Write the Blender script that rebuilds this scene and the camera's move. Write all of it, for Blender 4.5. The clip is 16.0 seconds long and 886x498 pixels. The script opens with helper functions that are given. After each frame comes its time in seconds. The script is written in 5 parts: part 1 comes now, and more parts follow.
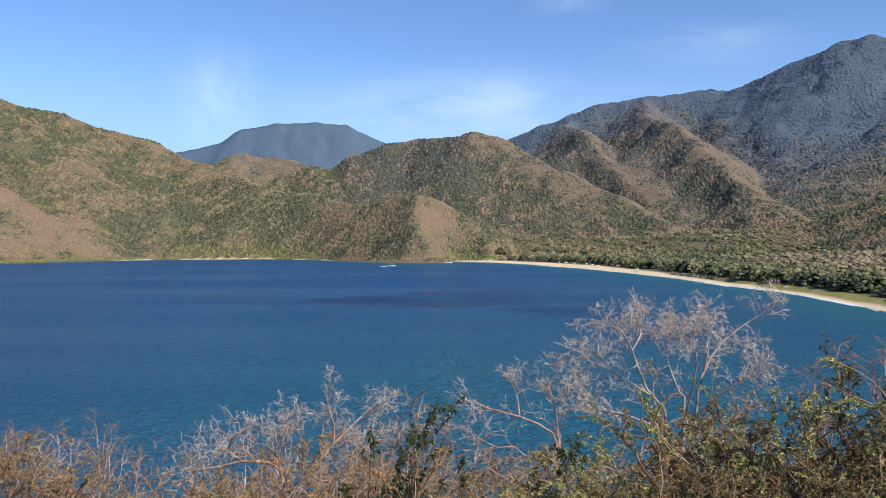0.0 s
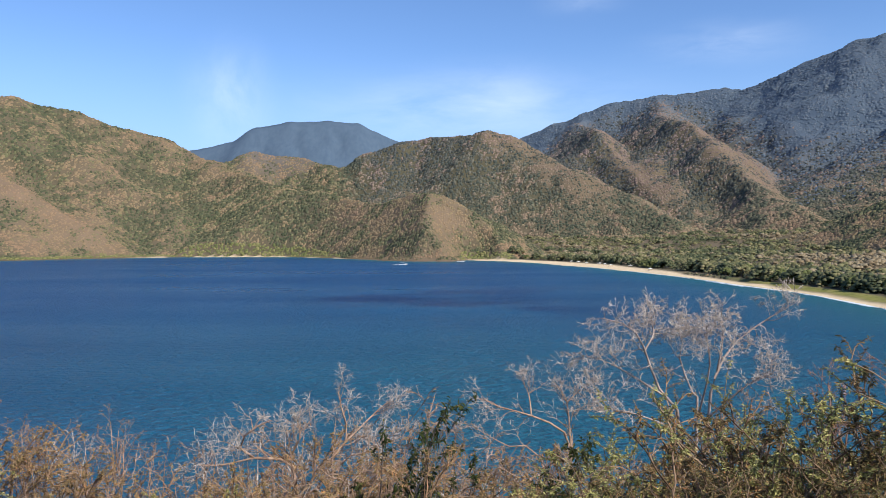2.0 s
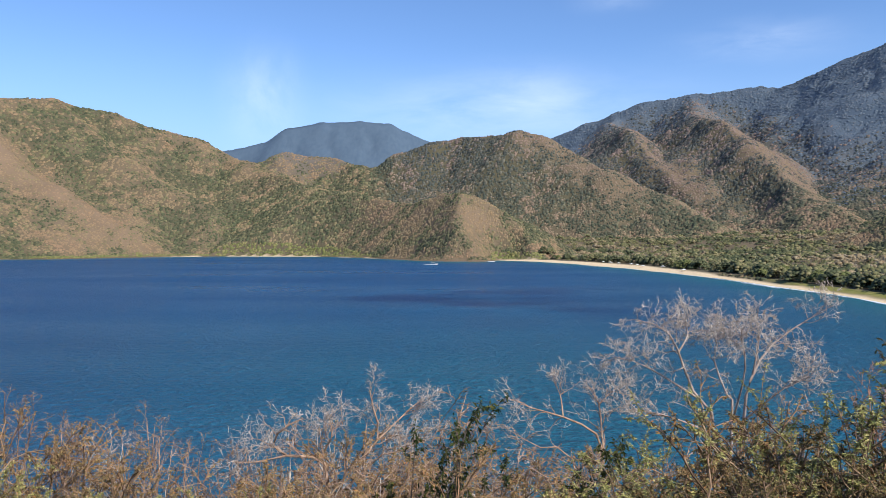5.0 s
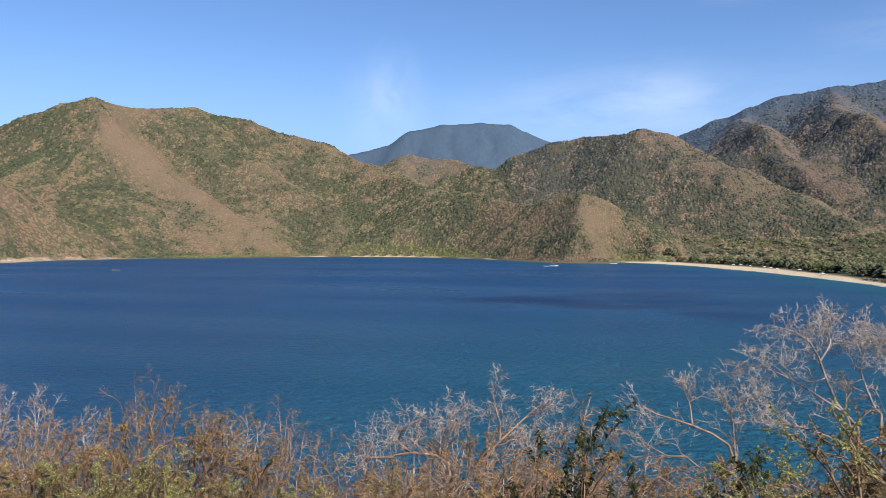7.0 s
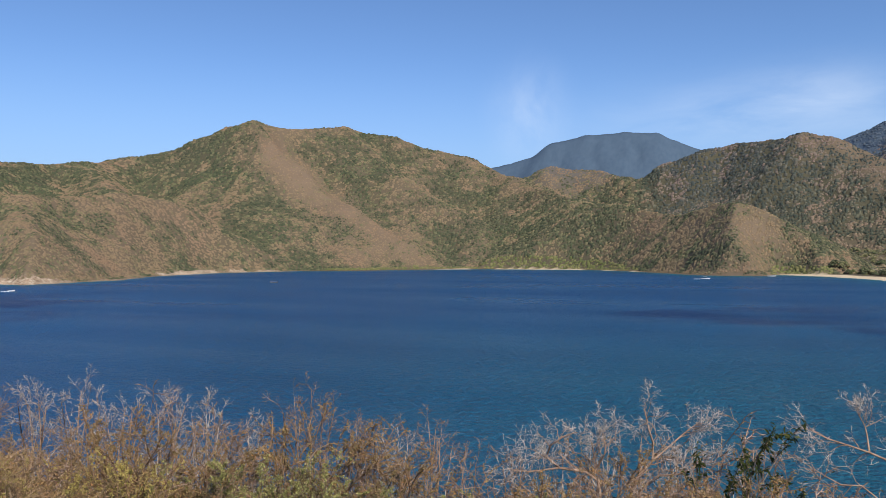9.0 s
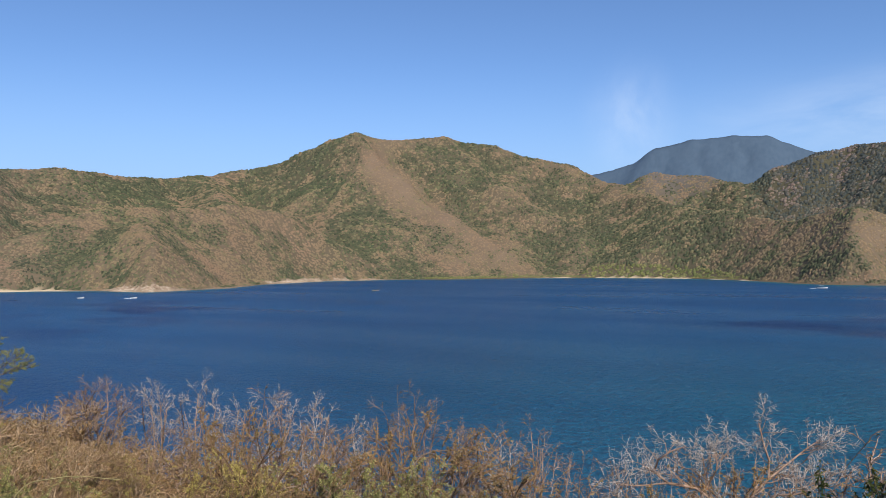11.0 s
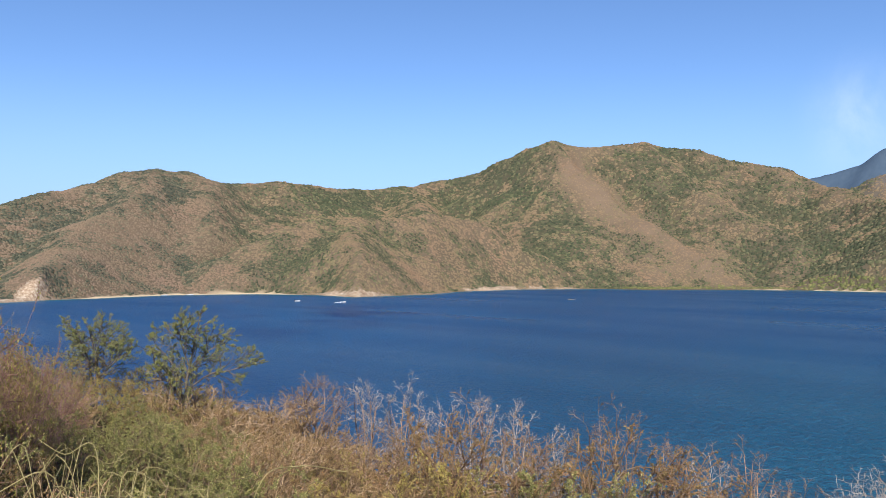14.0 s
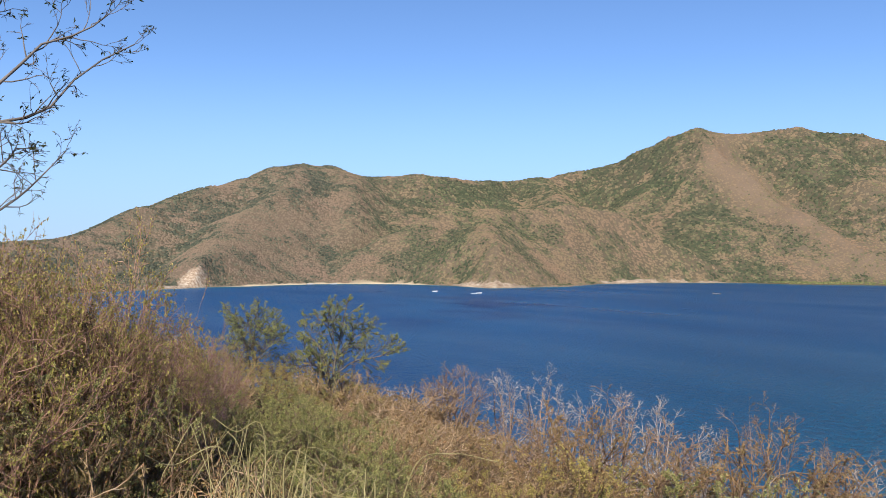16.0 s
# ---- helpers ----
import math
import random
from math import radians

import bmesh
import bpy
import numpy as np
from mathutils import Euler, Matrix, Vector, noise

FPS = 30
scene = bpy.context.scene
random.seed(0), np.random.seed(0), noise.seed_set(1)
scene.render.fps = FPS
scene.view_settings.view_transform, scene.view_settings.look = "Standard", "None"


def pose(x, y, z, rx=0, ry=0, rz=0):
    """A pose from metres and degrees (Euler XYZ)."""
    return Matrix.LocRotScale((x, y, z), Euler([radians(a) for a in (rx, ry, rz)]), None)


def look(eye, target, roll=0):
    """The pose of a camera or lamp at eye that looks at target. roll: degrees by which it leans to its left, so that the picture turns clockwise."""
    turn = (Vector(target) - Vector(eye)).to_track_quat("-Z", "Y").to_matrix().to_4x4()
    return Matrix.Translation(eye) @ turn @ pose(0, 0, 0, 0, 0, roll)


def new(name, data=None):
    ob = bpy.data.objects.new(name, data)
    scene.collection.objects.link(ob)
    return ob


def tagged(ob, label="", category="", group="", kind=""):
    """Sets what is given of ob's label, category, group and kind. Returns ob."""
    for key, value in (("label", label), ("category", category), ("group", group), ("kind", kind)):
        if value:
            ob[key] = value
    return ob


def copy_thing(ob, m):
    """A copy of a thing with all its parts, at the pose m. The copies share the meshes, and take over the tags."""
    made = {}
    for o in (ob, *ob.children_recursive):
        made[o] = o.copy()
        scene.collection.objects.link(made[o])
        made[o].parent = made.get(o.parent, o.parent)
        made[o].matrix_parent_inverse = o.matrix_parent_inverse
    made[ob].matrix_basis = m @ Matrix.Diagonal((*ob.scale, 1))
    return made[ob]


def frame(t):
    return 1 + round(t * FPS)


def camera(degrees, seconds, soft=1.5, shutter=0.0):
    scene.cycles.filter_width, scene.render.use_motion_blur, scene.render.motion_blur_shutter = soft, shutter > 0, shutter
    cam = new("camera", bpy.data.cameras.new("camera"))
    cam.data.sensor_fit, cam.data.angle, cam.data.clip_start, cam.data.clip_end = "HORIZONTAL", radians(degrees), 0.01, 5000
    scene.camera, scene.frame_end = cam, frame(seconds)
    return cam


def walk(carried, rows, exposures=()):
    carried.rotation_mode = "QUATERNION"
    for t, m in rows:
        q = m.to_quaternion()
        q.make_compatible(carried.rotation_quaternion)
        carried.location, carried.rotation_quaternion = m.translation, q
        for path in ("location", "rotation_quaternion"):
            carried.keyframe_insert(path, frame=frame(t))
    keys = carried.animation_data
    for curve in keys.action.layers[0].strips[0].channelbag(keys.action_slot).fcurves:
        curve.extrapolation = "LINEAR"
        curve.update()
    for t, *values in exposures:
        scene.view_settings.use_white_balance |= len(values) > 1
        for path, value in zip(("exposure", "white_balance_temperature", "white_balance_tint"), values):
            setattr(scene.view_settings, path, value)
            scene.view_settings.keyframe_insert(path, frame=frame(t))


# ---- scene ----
# ---------------------------------------------------------------- camera
cam = camera(59.96, 16.0, soft=0.9)
EYE, ARM = 30.0, 0.35          # height over the sea; the phone turns at arm's length round the body
ROWS = [
    (0.0, -0.00, -0.60, 0.50), (0.5, 0.36, -0.56, 0.65), (1.0, 0.56, -0.59, 0.54), (1.5, 0.75, -0.64, 0.51),
    (2.0, 0.90, -0.70, 0.30), (2.5, 1.09, -0.81, 0.13), (3.0, 1.25, -0.82, 0.10), (3.5, 1.67, -0.76, 0.12),
    (6.0, 6.51, -0.73, -0.09), (6.5, 9.35, -0.84, -0.22), (7.0, 12.11, -0.59, 0.01), (7.5, 14.66, -0.30, 0.01),
    (8.0, 17.89, -0.35, -0.16), (8.5, 20.83, -0.02, 0.22), (9.0, 22.75, 0.37, 0.28), (11.5, 32.72, 1.00, 0.38),
    (12.0, 35.29, 0.91, 0.29), (12.5, 36.93, 0.94, -0.02), (13.0, 40.24, 0.86, -0.43), (13.5, 42.44, 1.27, -0.29),
    (14.0, 44.68, 1.70, -0.26), (14.5, 46.98, 1.75, -0.05), (15.0, 49.18, 1.58, -0.27), (15.5, 51.93, 1.21, -0.56),
    (16.0, 54.79, 0.98, -0.69),
]
walk(cam, [(t, pose(-ARM * math.sin(radians(yaw)), ARM * (math.cos(radians(yaw)) - 1), EYE, 90 + pitch, roll, yaw))
           for t, yaw, pitch, roll in ROWS],
     exposures=[(0.0, 0.04), (0.5, 0.09), (1.5, 0.09), (2.5, 0.03), (3.5, 0.06), (6.0, 0.1), (6.5, 0.07), (7.0, -0.09), (7.5, -0.34), (8.0, -0.36), (9.0, -0.29), (11.5, -0.25), (12.5, -0.23), (13.5, -0.13), (14.0, 0.01), (14.5, 0.01), (15.5, 0.03), (16.0, 0.03)])

# ---------------------------------------------------------------- sky and sun
SUN_AZ, SUN_EL = -134.0, 40.0  # degrees from +y towards -x; degrees up
SUN_STRENGTH, SKY_STRENGTH = 5.3, 0.158


def polar(az, el, d):
    """A point d metres away over the ground, az degrees to the left of +y, el degrees over the eye's level."""
    a = radians(az)
    return (-d * math.sin(a), d * math.cos(a), EYE + d * math.tan(radians(el)))


def toward(az, el):
    a, e = radians(az), radians(el)
    return Vector((-math.sin(a) * math.cos(e), math.cos(a) * math.cos(e), math.sin(e)))


sun_data = bpy.data.lights.new("sun", "SUN")
sun_data.energy, sun_data.angle, sun_data.color = SUN_STRENGTH, radians(0.53), (1.0, 0.93, 0.82)
sun = new("sun", sun_data)
sun.matrix_world = look((0, 0, 0), -toward(SUN_AZ, SUN_EL))

world = bpy.data.worlds.new("sky")
scene.world = world
world.use_nodes = True
wn, wl = world.node_tree.nodes, world.node_tree.links
sky = wn.new("ShaderNodeTexSky")
sky.sky_type, sky.sun_disc = "NISHITA", False
sky.sun_elevation, sky.sun_rotation = radians(SUN_EL), radians(-SUN_AZ)
sky.altitude, sky.air_density, sky.dust_density, sky.ozone_density = 1500, 1.0, 0.1, 5.0
where = wn.new("ShaderNodeTexCoord")


def cirrus(az, el, spread, stretch, scale, seed, opacity):
    """A wisp of high cloud: streaky noise, thinning out round one direction."""
    turn = wn.new("ShaderNodeMapping")
    turn.vector_type = "TEXTURE"
    turn.inputs["Rotation"].default_value = look((0, 0, 0), toward(az, el)).to_euler()
    wl.new(where.outputs["Generated"], turn.inputs["Vector"])
    squash = wn.new("ShaderNodeMapping")
    squash.inputs["Scale"].default_value = (1 / spread[0], 1 / spread[1], 0)
    wl.new(turn.outputs[0], squash.inputs["Vector"])
    fade = wn.new("ShaderNodeTexGradient")
    fade.gradient_type = "QUADRATIC_SPHERE"
    wl.new(squash.outputs[0], fade.inputs["Vector"])
    streak = wn.new("ShaderNodeMapping")
    streak.inputs["Scale"].default_value = (stretch[0], stretch[1], 1)
    streak.inputs["Location"].default_value = (seed, seed * 2, 0)
    streak.inputs["Rotation"].default_value = (0, 0, radians(14))
    wl.new(turn.outputs[0], streak.inputs["Vector"])
    nz = wn.new("ShaderNodeTexNoise")
    nz.inputs["Scale"].default_value, nz.inputs["Detail"].default_value = scale, 7
    nz.inputs["Roughness"].default_value, nz.inputs["Distortion"].default_value = 0.6, 0.4
    wl.new(streak.outputs[0], nz.inputs["Vector"])
    ramp = wn.new("ShaderNodeMapRange")
    ramp.inputs["From Min"].default_value, ramp.inputs["From Max"].default_value = 0.3, 0.68
    wl.new(nz.outputs[0], ramp.inputs["Value"])
    mul = wn.new("ShaderNodeMath")
    mul.operation, mul.use_clamp = "MULTIPLY", True
    ramp.inputs["To Max"].default_value = opacity
    wl.new(ramp.outputs[0], mul.inputs[0])
    wl.new(fade.outputs[0], mul.inputs[1])
    return mul.outputs[0]


veil = None
for wisp in ((-1.5, 9.6, (0.34, 0.075), (1.0, 3.2), 7, 3.0, 0.8), (16.3, 10.3, (0.075, 0.10), (1.4, 1.0), 7, 7.0, 1.1), (-3.0, 11.4, (0.15, 0.05), (1.0, 2.2), 9, 21.0, 0.3),
             (-19.5, 13.4, (0.16, 0.04), (1.0, 4.0), 9, 11.0, 0.45), (-9.5, 17.0, (0.08, 0.03), (1.0, 2.4), 9, 5.0, 0.4)):
    w = cirrus(*wisp)
    if veil is None:
        veil = w
    else:
        add = wn.new("ShaderNodeMath")
        add.operation, add.use_clamp = "ADD", True
        wl.new(veil, add.inputs[0])
        wl.new(w, add.inputs[1])
        veil = add.outputs[0]
thin = wn.new("ShaderNodeMath")
thin.operation = "MULTIPLY"
thin.inputs[1].default_value = 0.55
wl.new(veil, thin.inputs[0])
cloud = wn.new("ShaderNodeMix")
cloud.data_type = "RGBA"
cloud.inputs["B"].default_value = (6.6, 7.4, 8.6, 1)
wl.new(thin.outputs[0], cloud.inputs["Factor"])
tint = wn.new("ShaderNodeMix")
tint.data_type, tint.blend_type = "RGBA", "MULTIPLY"
tint.inputs["Factor"].default_value, tint.inputs["B"].default_value = 1.0, (0.93, 1.0, 1.1, 1)
wl.new(sky.outputs[0], tint.inputs["A"])
# the thin sea haze low over the horizon
up = wn.new("ShaderNodeSeparateXYZ")
wl.new(where.outputs["Generated"], up.inputs[0])
low_air = wn.new("ShaderNodeMapRange")
low_air.interpolation_type = "SMOOTHSTEP"
low_air.inputs["From Min"].default_value, low_air.inputs["From Max"].default_value = 0.0, 0.26
low_air.inputs["To Min"].default_value, low_air.inputs["To Max"].default_value = 0.85, 0.0
wl.new(up.outputs["Z"], low_air.inputs["Value"])
haze = wn.new("ShaderNodeMix")
haze.data_type = "RGBA"
haze.inputs["B"].default_value = (2.55, 3.75, 5.7, 1)
wl.new(low_air.outputs[0], haze.inputs["Factor"])
wl.new(tint.outputs["Result"], haze.inputs["A"])
wl.new(haze.outputs["Result"], cloud.inputs["A"])
wl.new(cloud.outputs["Result"], wn["Background"].inputs["Color"])
wn["Background"].inputs["Strength"].default_value = SKY_STRENGTH

# ---------------------------------------------------------------- materials
def material(name, rough=0.9, spec=0.2):
    m = bpy.data.materials.new(name)
    m.use_nodes = True
    b = m.node_tree.nodes["Principled BSDF"]
    b.inputs["Roughness"].default_value = rough
    b.inputs["Specular IOR Level"].default_value = spec
    return m, m.node_tree.nodes, m.node_tree.links, b


def noise_node(nodes, links, scale, detail=4, coord="Object", stretch=None):
    tc = nodes.new("ShaderNodeTexCoord")
    out = tc.outputs[coord]
    if stretch:
        mp = nodes.new("ShaderNodeMapping")
        mp.inputs["Scale"].default_value = stretch
        links.new(out, mp.inputs["Vector"])
        out = mp.outputs[0]
    n = nodes.new("ShaderNodeTexNoise")
    n.inputs["Scale"].default_value, n.inputs["Detail"].default_value = scale, detail
    links.new(out, n.inputs["Vector"])
    return n.outputs[0]


def ramp_node(nodes, links, value, stops):
    r = nodes.new("ShaderNodeValToRGB")
    while len(r.color_ramp.elements) < len(stops):
        r.color_ramp.elements.new(0.5)
    for e, (p, c) in zip(r.color_ramp.elements, stops):
        e.position, e.color = p, (*c, 1)
    links.new(value, r.inputs[0])
    return r.outputs[0]


def mix_node(nodes, links, factor, a, b, blend="MIX"):
    m = nodes.new("ShaderNodeMix")
    m.data_type, m.blend_type = "RGBA", blend
    for socket, v in (("Factor", factor), ("A", a), ("B", b)):
        if isinstance(v, (int, float)):
            m.inputs[socket].default_value = v
        elif isinstance(v, tuple):
            m.inputs[socket].default_value = (*v, 1)
        else:
            links.new(v, m.inputs[socket])
    return m.outputs["Result"]


def bump_node(nodes, links, height, bsdf, strength, distance):
    b = nodes.new("ShaderNodeBump")
    b.inputs["Strength"].default_value, b.inputs["Distance"].default_value = strength, distance
    links.new(height, b.inputs["Height"])
    links.new(b.outputs[0], bsdf.inputs["Normal"])


def foliage(name, stops, rough=0.85, translucent=0.0, grain=0.0):
    """Leaves or scrub whose clumps differ from one another."""
    m, n, l, b = material(name, rough, 0.15)
    g = n.new("ShaderNodeNewGeometry")
    col = ramp_node(n, l, g.outputs["Random Per Island"], stops)
    if grain:
        nz = noise_node(n, l, grain, 3)
        col = mix_node(n, l, 0.55, col, ramp_node(n, l, nz, [(0.3, (0.35, 0.35, 0.35)), (0.7, (1.0, 1.0, 1.0))]), "MULTIPLY")
    l.new(col, b.inputs["Base Color"])
    if translucent:
        t = n.new("ShaderNodeBsdfTranslucent")
        l.new(col, t.inputs["Color"])
        mx = n.new("ShaderNodeMixShader")
        mx.inputs[0].default_value = translucent
        l.new(b.outputs[0], mx.inputs[1])
        l.new(t.outputs[0], mx.inputs[2])
        l.new(mx.outputs[0], n["Material Output"].inputs["Surface"])
    return m


def bark(name, dark, light, scale=9.0):
    m, n, l, b = material(name, 0.85, 0.2)
    nz = noise_node(n, l, scale, 6, stretch=(1, 1, 0.35))
    g = n.new("ShaderNodeNewGeometry")
    tone = ramp_node(n, l, g.outputs["Random Per Island"], [(0.0, (0.45, 0.42, 0.40)), (1.0, (1.0, 1.0, 1.0))])
    col = mix_node(n, l, 1.0, ramp_node(n, l, nz, [(0.3, dark), (0.7, light)]), tone, "MULTIPLY")
    l.new(col, b.inputs["Base Color"])
    bump_node(n, l, nz, b, 0.4, 0.01)
    return m


# hills: dry earth and grass, greener where the "green" attribute says that it is moist, rock at the cliffs, sand at the beaches
M_GROUND, n, l, b = material("dry_hillside", 0.95, 0.1)


def attribute(nodes, name):
    a = nodes.new("ShaderNodeAttribute")
    a.attribute_name = name
    return a.outputs["Fac"]


big, fine = noise_node(n, l, 0.012, 6), noise_node(n, l, 0.25, 6)
dry = ramp_node(n, l, big, [(0.3, (0.195, 0.14, 0.094)), (0.55, (0.222, 0.157, 0.104)), (0.75, (0.205, 0.146, 0.098))])
moist = ramp_node(n, l, fine, [(0.3, (0.08, 0.074, 0.046)), (0.7, (0.118, 0.104, 0.064))])
col = mix_node(n, l, attribute(n, "green"), dry, moist)
# aerial haze put into the base colour: bluer on the high range and farthest ridge
hazed_range = ramp_node(n, l, big, [(0.3, (0.08, 0.11, 0.145)), (0.7, (0.1, 0.13, 0.165))])
col = mix_node(n, l, attribute(n, "mountain"), col, hazed_range)
col = mix_node(n, l, attribute(n, "far_haze"), col, ramp_node(n, l, noise_node(n, l, 0.03, 6, stretch=(1.6, 1, 0.35)), [(0.3, (0.074, 0.112, 0.158)), (0.5, (0.082, 0.121, 0.168)), (0.7, (0.09, 0.13, 0.178))]))
rock = ramp_node(n, l, noise_node(n, l, 0.35, 8, stretch=(1, 1, 0.4)),
                 [(0.28, (0.2, 0.125, 0.08)), (0.5, (0.48, 0.345, 0.23)), (0.72, (0.72, 0.62, 0.47))])
col = mix_node(n, l, attribute(n, "rock"), col, rock)
sand = ramp_node(n, l, noise_node(n, l, 0.5, 6), [(0.3, (0.64, 0.48, 0.29)), (0.7, (0.80, 0.64, 0.43))])
col = mix_node(n, l, attribute(n, "sand"), col, sand)
grass = ramp_node(n, l, noise_node(n, l, 0.3, 6), [(0.3, (0.17, 0.18, 0.045)), (0.7, (0.30, 0.27, 0.09))])
col = mix_node(n, l, attribute(n, "lawn"), col, grass)
# leaf litter near the eye, its colour darkened for shade between the shrubs
shaded_litter = ramp_node(n, l, noise_node(n, l, 6.0, 8), [(0.3, (0.045, 0.032, 0.022)), (0.6, (0.095, 0.068, 0.045)), (0.8, (0.16, 0.115, 0.07))])
col = mix_node(n, l, attribute(n, "shaded_litter"), col, shaded_litter)
l.new(col, b.inputs["Base Color"])
bump_node(n, l, fine, b, 0.5, 1.0)

# sea: deep blue, greener where it is shallow, ruffled by the wind in long streaks
M_SEA, n, l, b = material("sea_water", 0.3, 0.25)
depth = attribute(n, "shallow")
patch = noise_node(n, l, 0.006, 6, stretch=(0.6, 2.4, 1))
deep = ramp_node(n, l, patch, [(0.34, (0.007, 0.072, 0.196)), (0.46, (0.010, 0.088, 0.226)), (0.7, (0.012, 0.098, 0.24))])
col = mix_node(n, l, depth, deep, (0.011, 0.162, 0.205))
# water made lighter towards the left, by up to 16 percent
col = mix_node(n, l, attribute(n, "left_water"), col, mix_node(n, l, 1.0, col, (1.12, 1.12, 1.16), "MULTIPLY"))
# dark patches and long wind streaks in the water colour, where the "streak" attribute allows them
streak_tone = ramp_node(n, l, noise_node(n, l, 0.016, 4, stretch=(0.8, 1.1, 1)), [(0.42, (1.16, 1.13, 1.08)), (0.5, (0.95, 0.95, 0.96)), (0.6, (0.34, 0.48, 0.66))])
col = mix_node(n, l, attribute(n, "streak"), col, mix_node(n, l, 1.0, col, streak_tone, "MULTIPLY"))
w1 = noise_node(n, l, 0.30, 5, stretch=(0.8, 1.6, 1))
w2 = noise_node(n, l, 1.1, 4, stretch=(0.8, 1.5, 1))
swell = n.new("ShaderNodeMath")
swell.operation = "MULTIPLY_ADD"
swell.inputs[1].default_value = 0.6
l.new(w2, swell.inputs[0])
l.new(w1, swell.inputs[2])
l.new(col, b.inputs["Base Color"])
b.inputs["IOR"].default_value = 1.33
bump_node(n, l, swell.outputs[0], b, 1.0, 4.0)
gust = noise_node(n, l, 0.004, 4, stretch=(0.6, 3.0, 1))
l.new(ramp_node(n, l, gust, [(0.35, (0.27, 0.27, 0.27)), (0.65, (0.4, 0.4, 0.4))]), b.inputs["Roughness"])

M_FOAM, n, l, b = material("sea_foam", 0.8, 0.2)
l.new(ramp_node(n, l, noise_node(n, l, 0.8, 5), [(0.3, (0.45, 0.55, 0.6)), (0.6, (0.8, 0.83, 0.84))]), b.inputs["Base Color"])

# scrub of the hills
M_DRY = foliage("dry_scrub", [(0.0, (0.22, 0.165, 0.10)), (0.35, (0.29, 0.22, 0.13)), (0.7, (0.33, 0.265, 0.16)), (1.0, (0.28, 0.24, 0.17))], grain=0.5)
M_OLIVE = foliage("olive_scrub", [(0.0, (0.11, 0.115, 0.055)), (0.5, (0.18, 0.175, 0.08)), (0.8, (0.24, 0.22, 0.105)), (1.0, (0.3, 0.25, 0.14))], grain=0.5)
M_FOREST = foliage("evergreen_forest", [(0.0, (0.06, 0.075, 0.038)), (0.6, (0.105, 0.12, 0.06)), (1.0, (0.18, 0.175, 0.09))], grain=0.5)
# mountain forest with aerial haze put into its colour as blue
M_HAZE_BLUE = foliage("hazed_mountain_forest", [(0.0, (0.08, 0.112, 0.146)), (0.6, (0.106, 0.136, 0.168)), (1.0, (0.138, 0.156, 0.176))])
M_MANGROVE_DARK = foliage("beach_tree_leaves", [(0.0, (0.09, 0.11, 0.04)), (1.0, (0.18, 0.19, 0.07))], grain=0.8)
M_MANGROVE = foliage("mangrove", [(0.0, (0.13, 0.15, 0.055)), (0.6, (0.20, 0.205, 0.075)), (1.0, (0.29, 0.255, 0.11))], grain=0.8)

# one scrub for all the hills: from bare tan thicket to dark green crowns, as moist as the slope is
M_SCRUB, n, l, b = material("hill_scrub", 0.95, 0.08)
g = n.new("ShaderNodeNewGeometry")
spread = n.new("ShaderNodeMath")
spread.operation = "MULTIPLY_ADD"
spread.inputs[1].default_value, spread.inputs[2].default_value = 0.78, -0.39
l.new(g.outputs["Random Per Island"], spread.inputs[0])
wet = n.new("ShaderNodeMath")
wet.operation, wet.use_clamp = "ADD", True
l.new(spread.outputs[0], wet.inputs[0])
l.new(attribute(n, "green"), wet.inputs[1])
col = ramp_node(n, l, wet.outputs[0], [(0.0, (0.268, 0.192, 0.124)), (0.3, (0.25, 0.187, 0.118)), (0.48, (0.212, 0.176, 0.106)), (0.7, (0.158, 0.154, 0.09)), (1.0, (0.082, 0.094, 0.058))])
hue = ramp_node(n, l, noise_node(n, l, 0.008, 4), [(0.35, (1.04, 0.96, 0.94)), (0.65, (0.97, 1.0, 0.9))])
col = mix_node(n, l, 1.0, col, hue, "MULTIPLY")
# the inner hills' scrub turns greyer with distance: haze put into its colour
hazed_scrub = ramp_node(n, l, wet.outputs[0], [(0.0, (0.23, 0.168, 0.14)), (0.35, (0.205, 0.158, 0.134)), (0.65, (0.132, 0.126, 0.11)), (1.0, (0.07, 0.08, 0.076))])
col = mix_node(n, l, attribute(n, "haze_grey"), col, hazed_scrub)
shuffle = n.new("ShaderNodeMath")
shuffle.operation = "MULTIPLY"
shuffle.inputs[1].default_value = 71.37
l.new(g.outputs["Random Per Island"], shuffle.inputs[0])
part_ = n.new("ShaderNodeMath")
part_.operation = "FRACT"
l.new(shuffle.outputs[0], part_.inputs[0])
tone = ramp_node(n, l, part_.outputs[0], [(0.0, (0.62, 0.63, 0.66)), (0.35, (0.9, 0.9, 0.91)), (1.0, (1.1, 1.09, 1.06))])
fleck = n.new("ShaderNodeMapRange")
fleck.inputs["From Max"].default_value, fleck.inputs["To Min"].default_value = 0.6, 0.5
l.new(wet.outputs[0], fleck.inputs["Value"])
l.new(mix_node(n, l, fleck.outputs[0], col, tone, "MULTIPLY"), b.inputs["Base Color"])
bump_node(n, l, noise_node(n, l, 0.9, 3), b, 0.6, 1.2)

